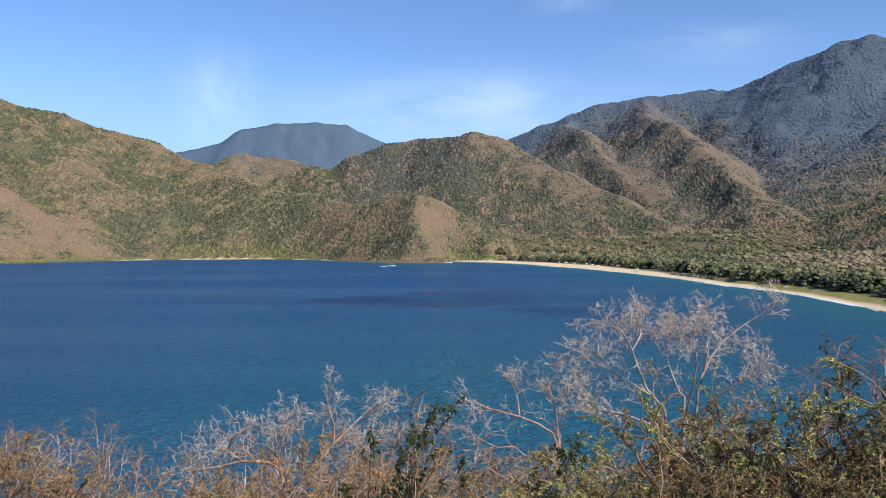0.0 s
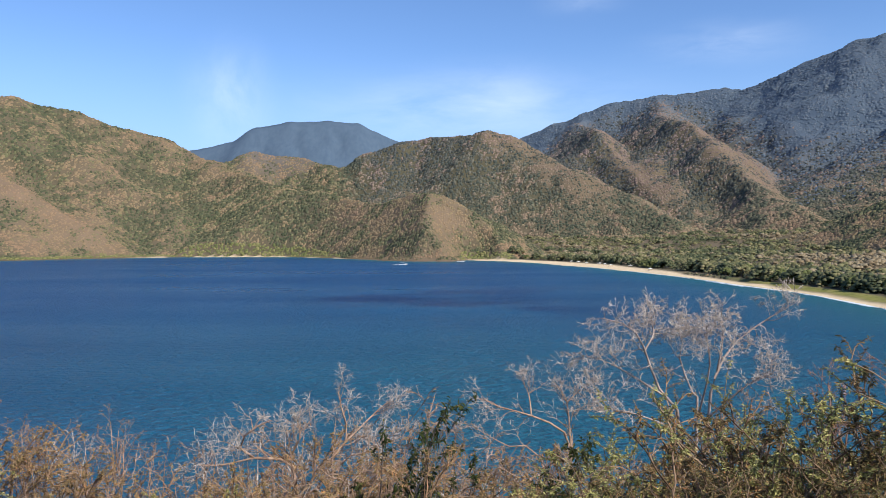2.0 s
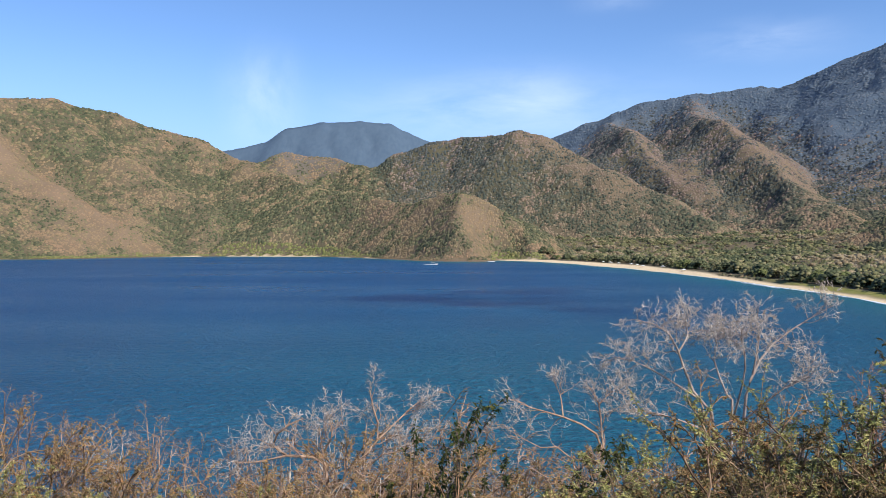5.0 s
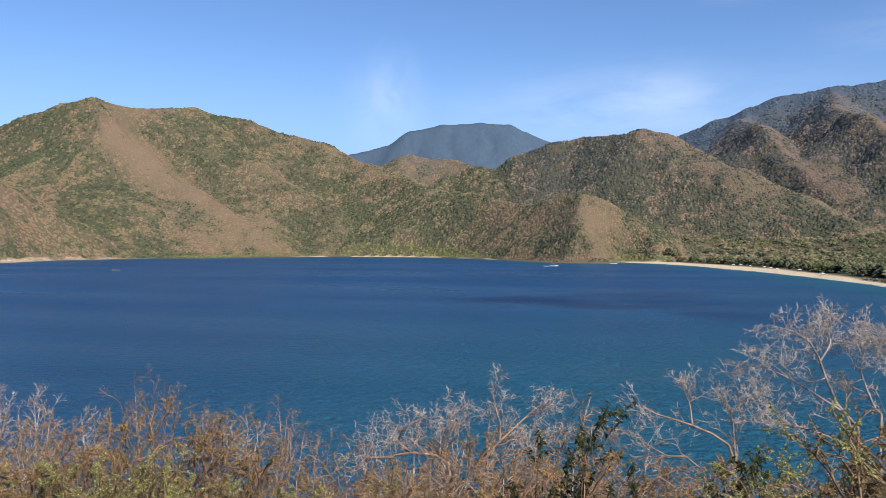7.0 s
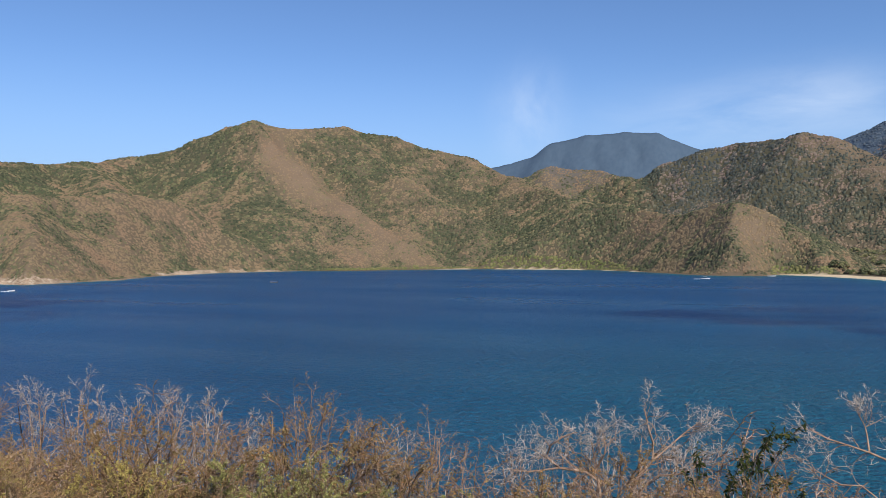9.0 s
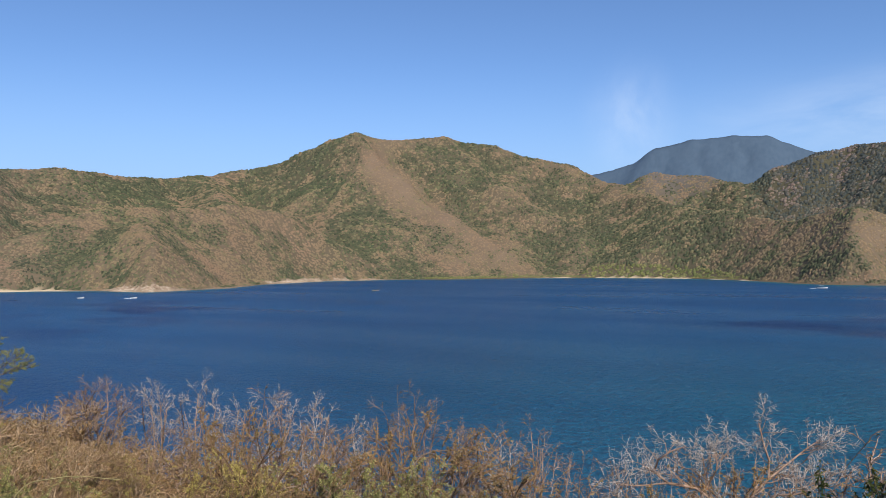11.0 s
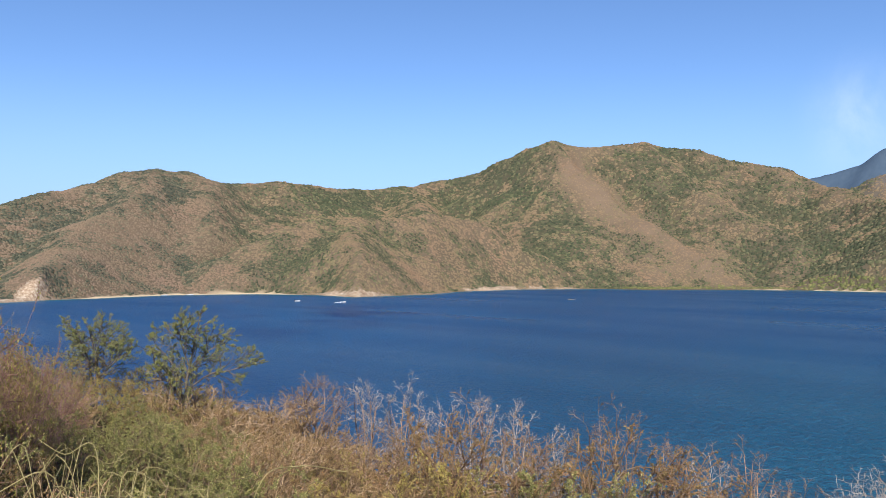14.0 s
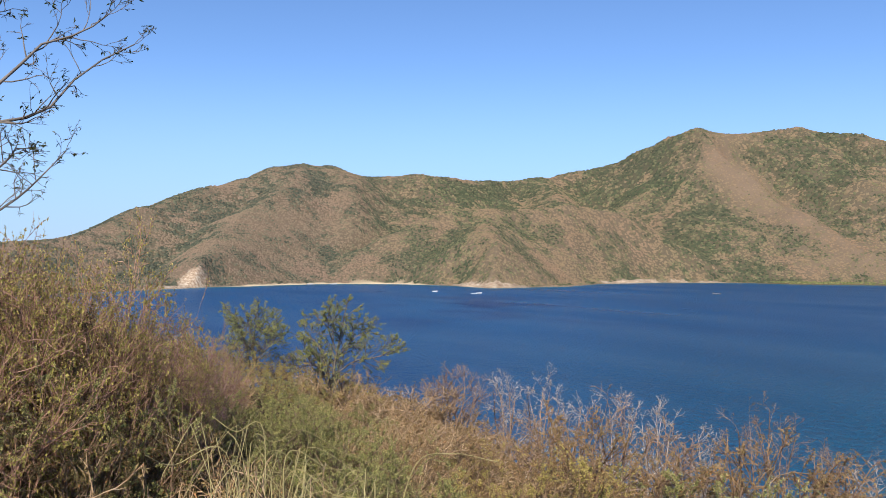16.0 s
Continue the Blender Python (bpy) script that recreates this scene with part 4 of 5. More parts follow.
MAUVE = Kind([shrub("mauve_shrub", 240 + k, "dense haze of fine leafless mauve twigs", "shrub", M_MAUVE, M_MAUVE, M_LIME, 1, 0.03, group=G_NEAR,
                    stems=8, height=2.4, lean=0.75, levels=5, kids=(6, 5, 4, 3), ratio=0.55, angle=0.7, crook=0.17, lift=0.04, thick=0.016, thin=0.003) for k in range(2)])

prng = np.random.default_rng(11)
# low, close-grown twiggy shrubs along the edge: degrees to the left, metres away, degrees of their top over eye level
for az, d, el, wide in ((30.0, 12.8, -12.6, 0.8), (20.4, 12.4, -15.4, 0.9), (17.6, 12.6, -16.2, 0.8), (11.0, 11.6, -14.2, 1.0), (8.0, 11.4, -13.6, 1.1), (5.6, 11.2, -13.4, 1.0), (13.4, 11.2, -15.6, 0.9),
                        (-1.0, 11.0, -15.2, 1.0), (-3.6, 11.2, -14.4, 1.0), (-6.4, 11.4, -14.2, 1.1), (-9.6, 11.2, -15.4, 0.9), (28.0, 12.6, -13.4, 0.8), (23.6, 11.4, -15.4, 0.9), (26.4, 11.8, -14.6, 0.9),
                        (52.6, 12.6, -9.4, 0.9), (-20.6, 12.6, -11.6, 0.8), (35.2, 12.6, -11.6, 0.8), (44.0, 13.4, -10.2, 0.9), (41.6, 13.2, -10.6, 0.9), (47.0, 13.2, -10.0, 0.9)):
    PINK.plant(az, d, el, prng, wide)
for az, d, el in ((29.5, 11.0, -13.2), (33.5, 11.4, -12.4), (37.5, 11.6, -11.8), (43.5, 11.8, -11.0), (47.0, 12.0, -10.8)):
    (SHADED, BROWN)[int(az) % 2].plant(az, d, el, prng, 1.0)
# front rows: brown, green and yellowing shrubs that fill the slope
for az in np.arange(-37, 50, 2.9):
    low = np.interp(az, [-37, -30, -24, -19, -14, -6, 4, 12, 20, 28, 34, 40, 50], [-6.8, -8.4, -10.6, -12.4, -14.2, -16.0, -15.8, -15.8, -17.4, -16.4, -14.0, -12.6, -11.6])
    d = np.interp(az, [-37, -20, -10, 50], [8.2, 8.8, 9.5, 10]) + prng.normal(0, 0.7)
    if az < -12:
        kind = (SHADED, BROWN, SHADED, GREEN_S)[prng.integers(0, 4)]
    elif az < 26:
        kind = (PINK, BROWN, PINK, SHADED)[prng.integers(0, 4)]
    else:
        # darker-coloured shrubs from 24 to 39 degrees, in place of shade there
        kind = (SHADED, SHADED, GREEN_S)[prng.integers(0, 3)] if 24 < az < 39 else (BROWN, YELLOW, PINK, SHADED, GREEN_S, PINK, YELLOW)[prng.integers(0, 7)]
    kind.plant(az + prng.normal(0, 0.5), d, low + prng.normal(0, 0.6), prng, 1.1)
    kind = (BROWN, SHADED, BROWN)[prng.integers(0, 3)] if az > -12 else (SHADED, SHADED, GREEN_S)[prng.integers(0, 3)]
    kind.plant(az + 1.4 + prng.normal(0, 0.6), d - 2.0, low - 2.6 + prng.normal(0, 0.6), prng, 1.2)
# leftward slope, where the headland bends round: straw-coloured scrub, then green, then a thicket of fine twigs
CREST_AZ, CREST = [50, 54, 56.9, 59.8, 62.6, 66.8, 72, 76, 80, 96], [-12.6, -12.2, -10.6, -9.3, -8.7, -7.3, -6.4, -5.8, -4.8, -3.4]
for az in np.arange(50, 96, 2.3):
    for d, down in ((13.6, 0.0), (11.6, 0.9), (9.6, 2.4), (7.6, 4.2), (5.8, 7.0)):
        el = np.interp(az, CREST_AZ, CREST) + 0.9 - down + prng.normal(0, 0.3)
        if d > 11:
            kind = TAN if az < 64.5 else (GREEN_S, YELLOW, YELLOW, GREEN_S)[prng.integers(0, 4)]
        elif d > 7:
            kind = (TAN, TAN, TAN, BROWN, YELLOW)[prng.integers(0, 5)] if az < 61.5 else (GREEN_S, GREEN_S, TAN, GREEN_S)[prng.integers(0, 4)]
        else:
            kind = (TAN, TAN, BROWN)[prng.integers(0, 3)] if az < 59 else (GREEN_S, GREEN_S, SHADED)[prng.integers(0, 3)]
        kind.plant(az + prng.normal(0, 0.6), d + prng.normal(0, 0.4), el, prng, 1.35)
for az, d, el, wide in ((75.6, 6.6, -3.8, 0.45), (77.6, 6.4, -2.2, 0.45), (79.6, 6.0, 0.2, 0.5), (81.6, 5.6, 2.0, 0.5), (83.0, 5.2, 2.6, 0.45), (84.6, 5.4, 3.6, 0.5), (86.8, 5.2, 4.2, 0.55), (89.5, 5.2, 5.0, 0.7)):
    RUSSET.plant(az, d, el, prng, wide)
    RUSSET.plant(az + 1.2, d - 0.5, el - 2.2, prng, wide)
    # darker-coloured shrubs behind, for shade inside the thicket
    if az > 77:
        SHADED.plant(az + 2.0, d + 0.2, el - 3.0, prng, 0.7)
for az, d, el, wide in ((71.8, 8.4, -5.6, 0.55), (73.2, 8.0, -4.8, 0.5), (74.6, 7.6, -4.2, 0.5), (76.2, 7.4, -3.4, 0.5), (77.8, 7.2, -2.4, 0.5), (73.8, 6.8, -6.2, 0.6), (75.6, 6.4, -6.0, 0.55)):
    MAUVE.plant(az, d, el, prng, wide)
# the lowest ones take the darker colours, for shade at the bottom
for az, d, el in ((71.0, 6.4, -8.8), (68.6, 6.6, -9.6), (66.2, 6.4, -10.8), (63.4, 6.8, -11.4), (70.0, 5.0, -12.8), (66.0, 5.0, -14.6), (62.6, 5.4, -15.4), (60.4, 5.8, -15.0)):
    (GREEN_S if el > -12.5 else SHADED).plant(az, d, el, prng, 0.8)
for az, d, el in ((76.0, 4.8, -9.4), (79.0, 4.6, -8.0), (82.0, 4.5, -6.4), (85.0, 4.4, -4.6), (88.0, 4.4, -3.4)):
    (GREEN_S if int(az) % 2 else SHADED).plant(az, d, el, prng, 0.7)
for az, d, el in ((66.0, 4.2, -15.6), (68.6, 3.9, -14.8), (71.4, 3.8, -14.2), (74.0, 3.8, -13.4), (64.0, 4.4, -17.0), (77.0, 3.9, -12.2)):
    TAN.plant(az, d, el, prng, 0.9)
for kind, az, d, el, wide in ((YELLOW, 46.6, 10.6, -11.6, 0.8), (YELLOW, 44.0, 10.0, -13.0, 0.9), (GREEN_S, 36.0, 9.6, -14.4, 0.9), (GREEN_S, 30.6, 9.4, -15.6, 0.8), (YELLOW, 55.0, 9.4, -13.6, 0.8),
                              (GREEN_S, 61.4, 6.2, -12.4, 1.1), (GREEN_S, 65.0, 6.6, -10.2, 1.1), (GREEN_S, 67.6, 6.8, -9.0, 1.0), (GREEN_S, 63.2, 5.4, -14.6, 1.0), (GREEN_S, 19.4, 8.6, -17.6, 0.8)):
    kind.plant(az, d, el, prng, wide)
SPRIG.plant(2.6, 7.5, -12.0, prng, 0.7)
SPRIG.plant(-12.5, 8.0, -14.6, prng, 0.9)
SPRIG.plant(4.2, 8.4, -13.2, prng, 0.6)
SPRIG.plant(-10.4, 8.6, -15.4, prng, 0.7)


def limb_line(ends, k=6):
    """A smooth line of k points through a few places."""
    e = [Vector(q) for q in ends]
    out = []
    for i in range(k):
        f = i / (k - 1) * (len(e) - 1)
        j = min(int(f), len(e) - 2)
        f -= j
        a, b_ = e[j], e[j + 1]
        m0 = (b_ - e[j - 1]) * 0.5 if j else (b_ - a)
        m1 = (e[j + 2] - a) * 0.5 if j + 2 < len(e) else (b_ - a)
        out.append(a * (2 * f ** 3 - 3 * f ** 2 + 1) + m0 * (f ** 3 - 2 * f ** 2 + f) + b_ * (3 * f ** 2 - 2 * f ** 3) + m1 * (f ** 3 - f ** 2))
    return out


def limbed_tree(name, seed, label, base, limbs, wood, twig_wood, levels, kids, ratio, angle, crook, lift, thin, first=0.35, leaves=None, per=0, leaf=0.05, reach=0.8, category="tree"):
    """A tree whose few main limbs are laid through given places; branches and twigs grow from them."""
    rng = np.random.default_rng(seed)
    ob = new(name)
    ob.empty_display_size = 0.3
    ob.location = base
    origin = Vector(base)
    out = [[] for _ in range(levels)]
    todo = []
    for ends, r0 in limbs:
        pts = limb_line([Vector(q) - origin for q in ends], 9)
        r1 = max(thin * 1.6, r0 * 0.28)
        out[0].append((pts, r0, r1))
        part("limb", branch_mesh("limb", [[(pts, r0, r1)]], 7, wood), ob)
        n = kids[0]
        for c in range(n):
            f = first + (1 - first) * (c + rng.random()) / n if c else 1.0
            i = min(int(f * 8), 7)
            q = pts[i].lerp(pts[i + 1], f * 8 - i)
            along = (pts[i + 1] - pts[i]).normalized()
            side = along.cross(Vector(rng.normal(0, 1, 3))).normalized()
            t = angle * (0.5 + 0.8 * rng.random()) * (0.6 if c == 0 else 1)
            todo.append((q, (along * math.cos(t) + side * math.sin(t)).normalized(), reach * (0.7 + 0.6 * rng.random()) * (1.25 - 0.6 * f),
                         max(thin, (r0 + (r1 - r0) * f) * 0.6), 1))
    lv = branch_out(rng, out, todo, levels, (None, *kids[1:]), ratio, angle, crook, lift, thin)
    for line in lv[1]:
        part("branch", branch_mesh("branch", [[line]], 5, wood), ob)
    tagged(part("twig_tangle", branch_mesh("twig_tangle", lv[2:], 3, twig_wood), ob), kind="stuff")
    if leaves:
        tagged(part("foliage", leaf_mesh("foliage", rng, lv[-1], per, leaf, leaves, 0.35), ob), kind="stuff")
    return tagged(ob, label, category)


# the spreading leafless tree
def at(az, el, d):
    return polar(az, el, d)


def rooted(az, d):
    x, y, _ = polar(az, 0, d)
    return (x, y, ground_at(x, y) - 0.1)


foot = rooted(-16.8, 14.2)
stool = at(-16.4, -13.8, 14.2)
limbed_tree("bare_tree", 203, "spreading leafless tree with pale forking limbs", foot, [
    ((foot, stool, at(-14.6, -10.4, 14.2), at(-13.8, -8.0, 14.0), at(-12.8, -6.4, 13.8), at(-10.8, -5.8, 13.6)), 0.034),
    ((at(-15.0, -11.1, 14.2), at(-12.8, -9.8, 13.8), at(-11.0, -8.9, 13.4), at(-9.4, -8.5, 13.2)), 0.021),
    ((foot, at(-17.4, -12.6, 14.2), at(-17.0, -10.7, 14.3), at(-16.2, -8.7, 14.4), at(-16.4, -7.1, 14.6), at(-15.6, -5.8, 14.7)), 0.027),
    ((foot, at(-18.1, -12.5, 14.2), at(-18.7, -9.4, 14.4), at(-19.8, -7.4, 14.6), at(-21.5, -5.9, 14.8), at(-23.3, -4.7, 15.0)), 0.033),
    ((at(-18.7, -9.4, 14.4), at(-19.1, -7.0, 14.2), at(-19.0, -5.2, 14.0)), 0.019),
    ((at(-13.8, -8.0, 14.0), at(-14.4, -6.8, 14.2), at(-14.2, -5.9, 14.4)), 0.02),
    ((at(-17.4, -12.6, 14.2), at(-18.2, -9.2, 13.6), at(-18.0, -7.0, 13.3), at(-17.4, -6.2, 13.2)), 0.019),
    ((stool, at(-15.0, -13.1, 14.0), at(-12.6, -12.4, 13.6), at(-10.6, -12.1, 13.2), at(-9.8, -11.0, 13.0)), 0.019),
    ((at(-18.1, -12.5, 14.2), at(-20.7, -10.1, 14.0), at(-22.4, -9.2, 13.8)), 0.022)],
    M_LIMB, M_PALE, levels=5, kids=(15, 5, 4, 3), ratio=0.6, angle=1.05, crook=0.34, lift=0.02, thin=0.004, first=0.42, reach=0.5)

# the low gnarled shrub with an arching limb, and the flat-topped one beside the tree
foot = rooted(10.6, 12.0)
limbed_tree("gnarled_shrub", 411, "gnarled leafless shrub with pale crooked limbs", foot, [
    ((foot, at(11.8, -18.0, 12.0), at(12.5, -15.8, 12.0), at(14.9, -15.4, 11.9), at(15.9, -14.4, 11.8), at(14.9, -13.4, 11.7), at(13.7, -12.9, 11.6)), 0.034),
    ((foot, at(10.4, -18.1, 12.0), at(8.2, -14.6, 12.1), at(8.5, -12.4, 12.2), at(8.8, -11.0, 12.3)), 0.028),
    ((at(8.2, -14.6, 12.1), at(6.1, -12.7, 12.3), at(5.0, -11.8, 12.4)), 0.018),
    ((at(14.9, -15.4, 11.9), at(17.1, -15.7, 11.6), at(18.7, -15.6, 11.5)), 0.016),
    ((foot, at(9.4, -17.4, 11.8), at(6.2, -15.3, 11.6), at(4.1, -14.4, 11.5)), 0.024),
    ((at(12.5, -15.8, 12.0), at(11.6, -14.2, 11.8), at(11.8, -12.9, 11.7)), 0.018)],
    M_PINK, M_PALE, levels=5, kids=(11, 5, 4, 2), ratio=0.62, angle=0.95, crook=0.3, lift=0.02, thin=0.003, first=0.3, reach=0.42, category="shrub")
foot = rooted(-8.4, 13.0)
limbed_tree("gnarled_shrub", 413, "flat-topped leafless shrub with a pale side limb", foot, [
    ((foot, at(-8.5, -16.6, 13.0), at(-8.4, -14.0, 13.0), at(-8.2, -11.9, 13.1), at(-7.5, -10.7, 13.2)), 0.026),
    ((at(-8.5, -16.0, 13.0), at(-8.0, -14.0, 12.9), at(-5.6, -12.9, 12.7), at(-3.2, -12.3, 12.6), at(-2.2, -11.8, 12.5)), 0.024),
    ((at(-8.2, -11.9, 13.1), at(-9.3, -10.8, 13.3)), 0.014), ((at(-5.6, -12.9, 12.7), at(-5.4, -11.4, 12.9), at(-5.0, -10.6, 13.0)), 0.016),
    ((foot, at(-6.6, -16.6, 12.6), at(-3.6, -15.0, 12.4), at(-1.4, -13.8, 12.2)), 0.018)],
    M_PINK, M_PALE, levels=5, kids=(10, 4, 3, 3), ratio=0.62, angle=0.9, crook=0.26, lift=0.04, thin=0.003, first=0.4, reach=0.42, category="shrub")


def forked_shrub(seed, az, d, top_el, spread, wood, twigs, label, limbs=4, leaves=None, per=0):
    """A few thin stems that fork from one foot and end in fans of twigs."""
    g = np.random.default_rng(seed)
    foot = rooted(az, d)
    low = math.degrees(math.atan2(foot[2] - EYE, d))
    lines = []
    for k in range(limbs):
        side = spread * ((k + 0.5) / limbs - 0.5) * 2 + g.normal(0, 0.15) * spread
        tip = top_el - 0.9 - abs(side) * 0.55 - (0.0 if k == limbs // 2 else 0.9 * g.random())
        knee = low + (tip - low) * (0.4 + 0.15 * g.random())
        lines.append(((foot, at(az + side * 0.3 + g.normal(0, 0.15), knee, d + g.normal(0, 0.15)),
                       at(az + side * 0.6 + g.normal(0, 0.2), (knee + tip) / 2 + 0.3, d + g.normal(0, 0.25)), at(az + side, tip, d + g.normal(0, 0.4))), 0.024 - 0.0025 * k))
    return limbed_tree("forked_shrub", seed, label, foot, lines, wood, twigs, levels=5, kids=(9, 4, 3, 2), ratio=0.55, angle=0.75, crook=0.2, lift=0.05, thin=0.0028, first=0.3,
                       reach=0.4, leaves=leaves, per=per, leaf=0.035, category="shrub")


WHITE = "leafless pale shrub with forking stems and fine twigs"
ROSY = "thin leafless shrub with pinkish forking stems"
for k, (az, d, el, spread, wood, twigs, label, limbs) in enumerate((
        (24.6, 13.6, -11.3, 1.5, M_PINK, M_PINK, ROSY, 4), (32.9, 14.2, -8.9, 1.6, M_PINK, M_PINK, ROSY, 5), (29.5, 14.0, -11.3, 1.4, M_PINK, M_PINK, ROSY, 4), (37.4, 14.0, -11.1, 1.0, M_PALE, M_PALE, WHITE, 3),
        (18.6, 12.8, -13.9, 1.4, M_ORANGE, M_ORANGE, "low shrub of orange-brown leafless twigs", 4), (21.6, 13.2, -13.4, 1.3, M_PINK, M_PINK, ROSY, 3), (40.3, 14.5, -9.5, 1.2, M_PALE, M_PALE, WHITE, 4),
        (42.9, 14.6, -8.9, 1.3, M_PINK, M_PALE, WHITE, 4), (46.0, 14.5, -9.1, 1.3, M_PINK, M_PALE, WHITE, 4), (48.6, 15.0, -8.0, 1.6, M_PINK, M_PALE, WHITE, 5), (51.3, 14.4, -8.1, 1.2, M_PINK, M_PALE, WHITE, 4),
        (55.0, 13.2, -7.4, 1.9, M_PINK, M_PINK, ROSY, 6), (57.2, 15.5, -10.2, 1.0, M_PINK, M_PALE, WHITE, 3), (59.2, 15.5, -9.3, 1.0, M_PINK, M_PALE, WHITE, 3), (35.0, 13.8, -10.4, 1.0, M_PINK, M_PINK, ROSY, 3),
        (15.6, 12.6, -13.2, 1.2, M_PALE, M_PALE, WHITE, 4), (0.6, 12.8, -12.8, 1.1, M_PINK, M_PINK, ROSY, 3), (-20.8, 13.0, -10.6, 1.4, M_PINK, M_PINK, ROSY, 4), (-26.0, 11.0, -8.8, 1.2, M_RUSSET, M_RUSSET, ROSY, 3),
        (-30.0, 10.6, -6.8, 1.4, M_RUSSET, M_RUSSET, ROSY, 4), (26.8, 13.0, -13.0, 1.0, M_PALE, M_PALE, WHITE, 3), (6.4, 12.8, -12.6, 1.4, M_PALE, M_PALE, WHITE, 4), (11.6, 12.8, -12.6, 1.2, M_PALE, M_PALE, WHITE, 4))):
    forked_shrub(500 + k, az, d, el, spread, wood, twigs, label, limbs)

# two feathery saplings on the edge of the slope
foot = rooted(63.9, 12.6)
limbed_tree("acacia_sapling", 611, "upright young acacia with sparse feathery green leaves", foot, [
    ((foot, at(64.0, -8.3, 12.6), at(63.6, -5.8, 12.6), at(63.2, -3.6, 12.5)), 0.026), ((foot, at(64.4, -7.6, 12.6), at(65.2, -6.0, 12.7), at(66.0, -5.1, 12.8)), 0.018),
    ((at(64.0, -8.3, 12.6), at(62.4, -7.2, 12.5), at(61.0, -7.0, 12.4), at(59.8, -6.5, 12.3)), 0.015), ((at(63.8, -7.2, 12.6), at(62.7, -5.8, 12.7), at(61.6, -5.0, 12.8)), 0.015),
    ((at(63.8, -6.6, 12.6), at(64.4, -4.8, 12.5), at(64.2, -4.2, 12.4)), 0.014), ((foot, at(64.6, -8.2, 12.5), at(65.6, -7.4, 12.3), at(66.0, -6.6, 12.2)), 0.014)],
    M_GREY, M_GREY, levels=4, kids=(17, 5, 4), ratio=0.55, angle=0.8, crook=0.16, lift=0.04, thin=0.0035, first=0.08, leaves=M_FEATHER, per=18, leaf=0.019, reach=0.3)
foot = rooted(69.6, 13.0)
limbed_tree("acacia_sapling", 613, "young acacia with sparse feathery green leaves among dry twigs", foot, [
    ((foot, at(69.6, -7.2, 13.0), at(69.6, -5.2, 13.0), at(68.8, -4.4, 12.9)), 0.022), ((foot, at(70.0, -6.8, 13.0), at(70.4, -5.2, 13.1), at(71.0, -4.3, 13.2)), 0.018),
    ((at(69.6, -7.2, 13.0), at(68.6, -6.2, 12.8), at(68.0, -5.4, 12.7)), 0.015), ((at(69.6, -6.0, 13.0), at(70.0, -4.6, 12.9), at(69.9, -4.6, 12.8)), 0.013)],
    M_GREY, M_GREY, levels=4, kids=(16, 5, 4), ratio=0.55, angle=0.8, crook=0.16, lift=0.04, thin=0.0035, first=0.08, leaves=M_FEATHER, per=16, leaf=0.019, reach=0.3)

# the feathery tree that reaches in overhead from beside the path
foot = polar(99, -20, 3.9)
foot = (foot[0], foot[1], ground_at(foot[0], foot[1]) - 0.1)
crown = at(97, 4, 3.9)
limbed_tree("overhanging_acacia", 305, "acacia with thin dark branches and sparse feathery leaves", foot, [
    ((foot, at(98.5, -12, 3.9), at(97.5, -4, 3.9), crown, at(96, 9, 3.8)), 0.05),
    ((crown, at(92, 6.6, 4.0), at(87.4, 8.1, 4.0), at(85.0, 9.0, 4.0), at(82.8, 11.7, 4.1), at(79.8, 13.7, 4.2)), 0.010),
    ((crown, at(92, 7.2, 3.8), at(87.5, 10.3, 3.8), at(85.7, 12.7, 3.8), at(83.2, 13.9, 3.8), at(81.7, 15.2, 3.8)), 0.009),
    ((at(97.5, -4, 3.9), at(92, -1.0, 4.2), at(87.3, 2.7, 4.3), at(85.5, 4.3, 4.4), at(83.5, 6.7, 4.5)), 0.009),
    ((at(97.5, -2, 3.9), at(92, 3.0, 4.0), at(87.4, 5.3, 4.1), at(86.5, 6.6, 4.1), at(85.7, 6.4, 4.2)), 0.008),
    ((at(96, 9, 3.8), at(93, 12, 3.4), at(88.6, 14.6, 3.4), at(86.5, 16.6, 3.4)), 0.008)],
    M_GREY, M_GREY, levels=4, kids=(13, 4, 3), ratio=0.52, angle=0.75, crook=0.2, lift=0.06, thin=0.0012, first=0.3, leaves=M_SPRIG, per=1, leaf=0.02, reach=0.17)

# long dry stems and vines that arch over the scrub beside the path, and the dry grass of the slope
vrng = np.random.default_rng(77)
for k in range(15):
    az, d = vrng.uniform(64, 76), vrng.uniform(2.9, 3.9)
    p0 = Vector(polar(az, 0, d))
    p0.z = ground_at(p0.x, p0.y)
    ob = new("dry_vine")
    ob.location = p0
    for j in range(12):
        b_ = vrng.random() * 6.283
        d1 = Vector((math.cos(b_), math.sin(b_), 0))
        tall = 0.55 + 0.75 * vrng.random()
        over = 0.1 + 0.4 * vrng.random()
        drop = vrng.uniform(-0.3, 0.12)
        ends = [d1 * 0.04 + Vector((0, 0, -0.05)), d1 * (over * 0.15) + Vector((0, 0, tall * 0.55)), d1 * (over * 0.45) + Vector((0, 0, tall)), d1 * over + Vector((0, 0, tall + drop * 0.5)),
                d1 * (over * 1.5) + Vector((0, 0, tall + drop))]
        ends = [q + Vector(vrng.normal(0, 0.03, 3)) for q in ends]
        wide_ = vrng.uniform(0.0012, 0.0036)
        part("vine_stem", branch_mesh("vine_stem", [[(limb_line(ends, 25), wide_, wide_ * 0.5)]], 4, M_VINE), ob)
    tagged(ob, "arching straw-coloured vine stems beside the path", "vine", "vines beside the path")

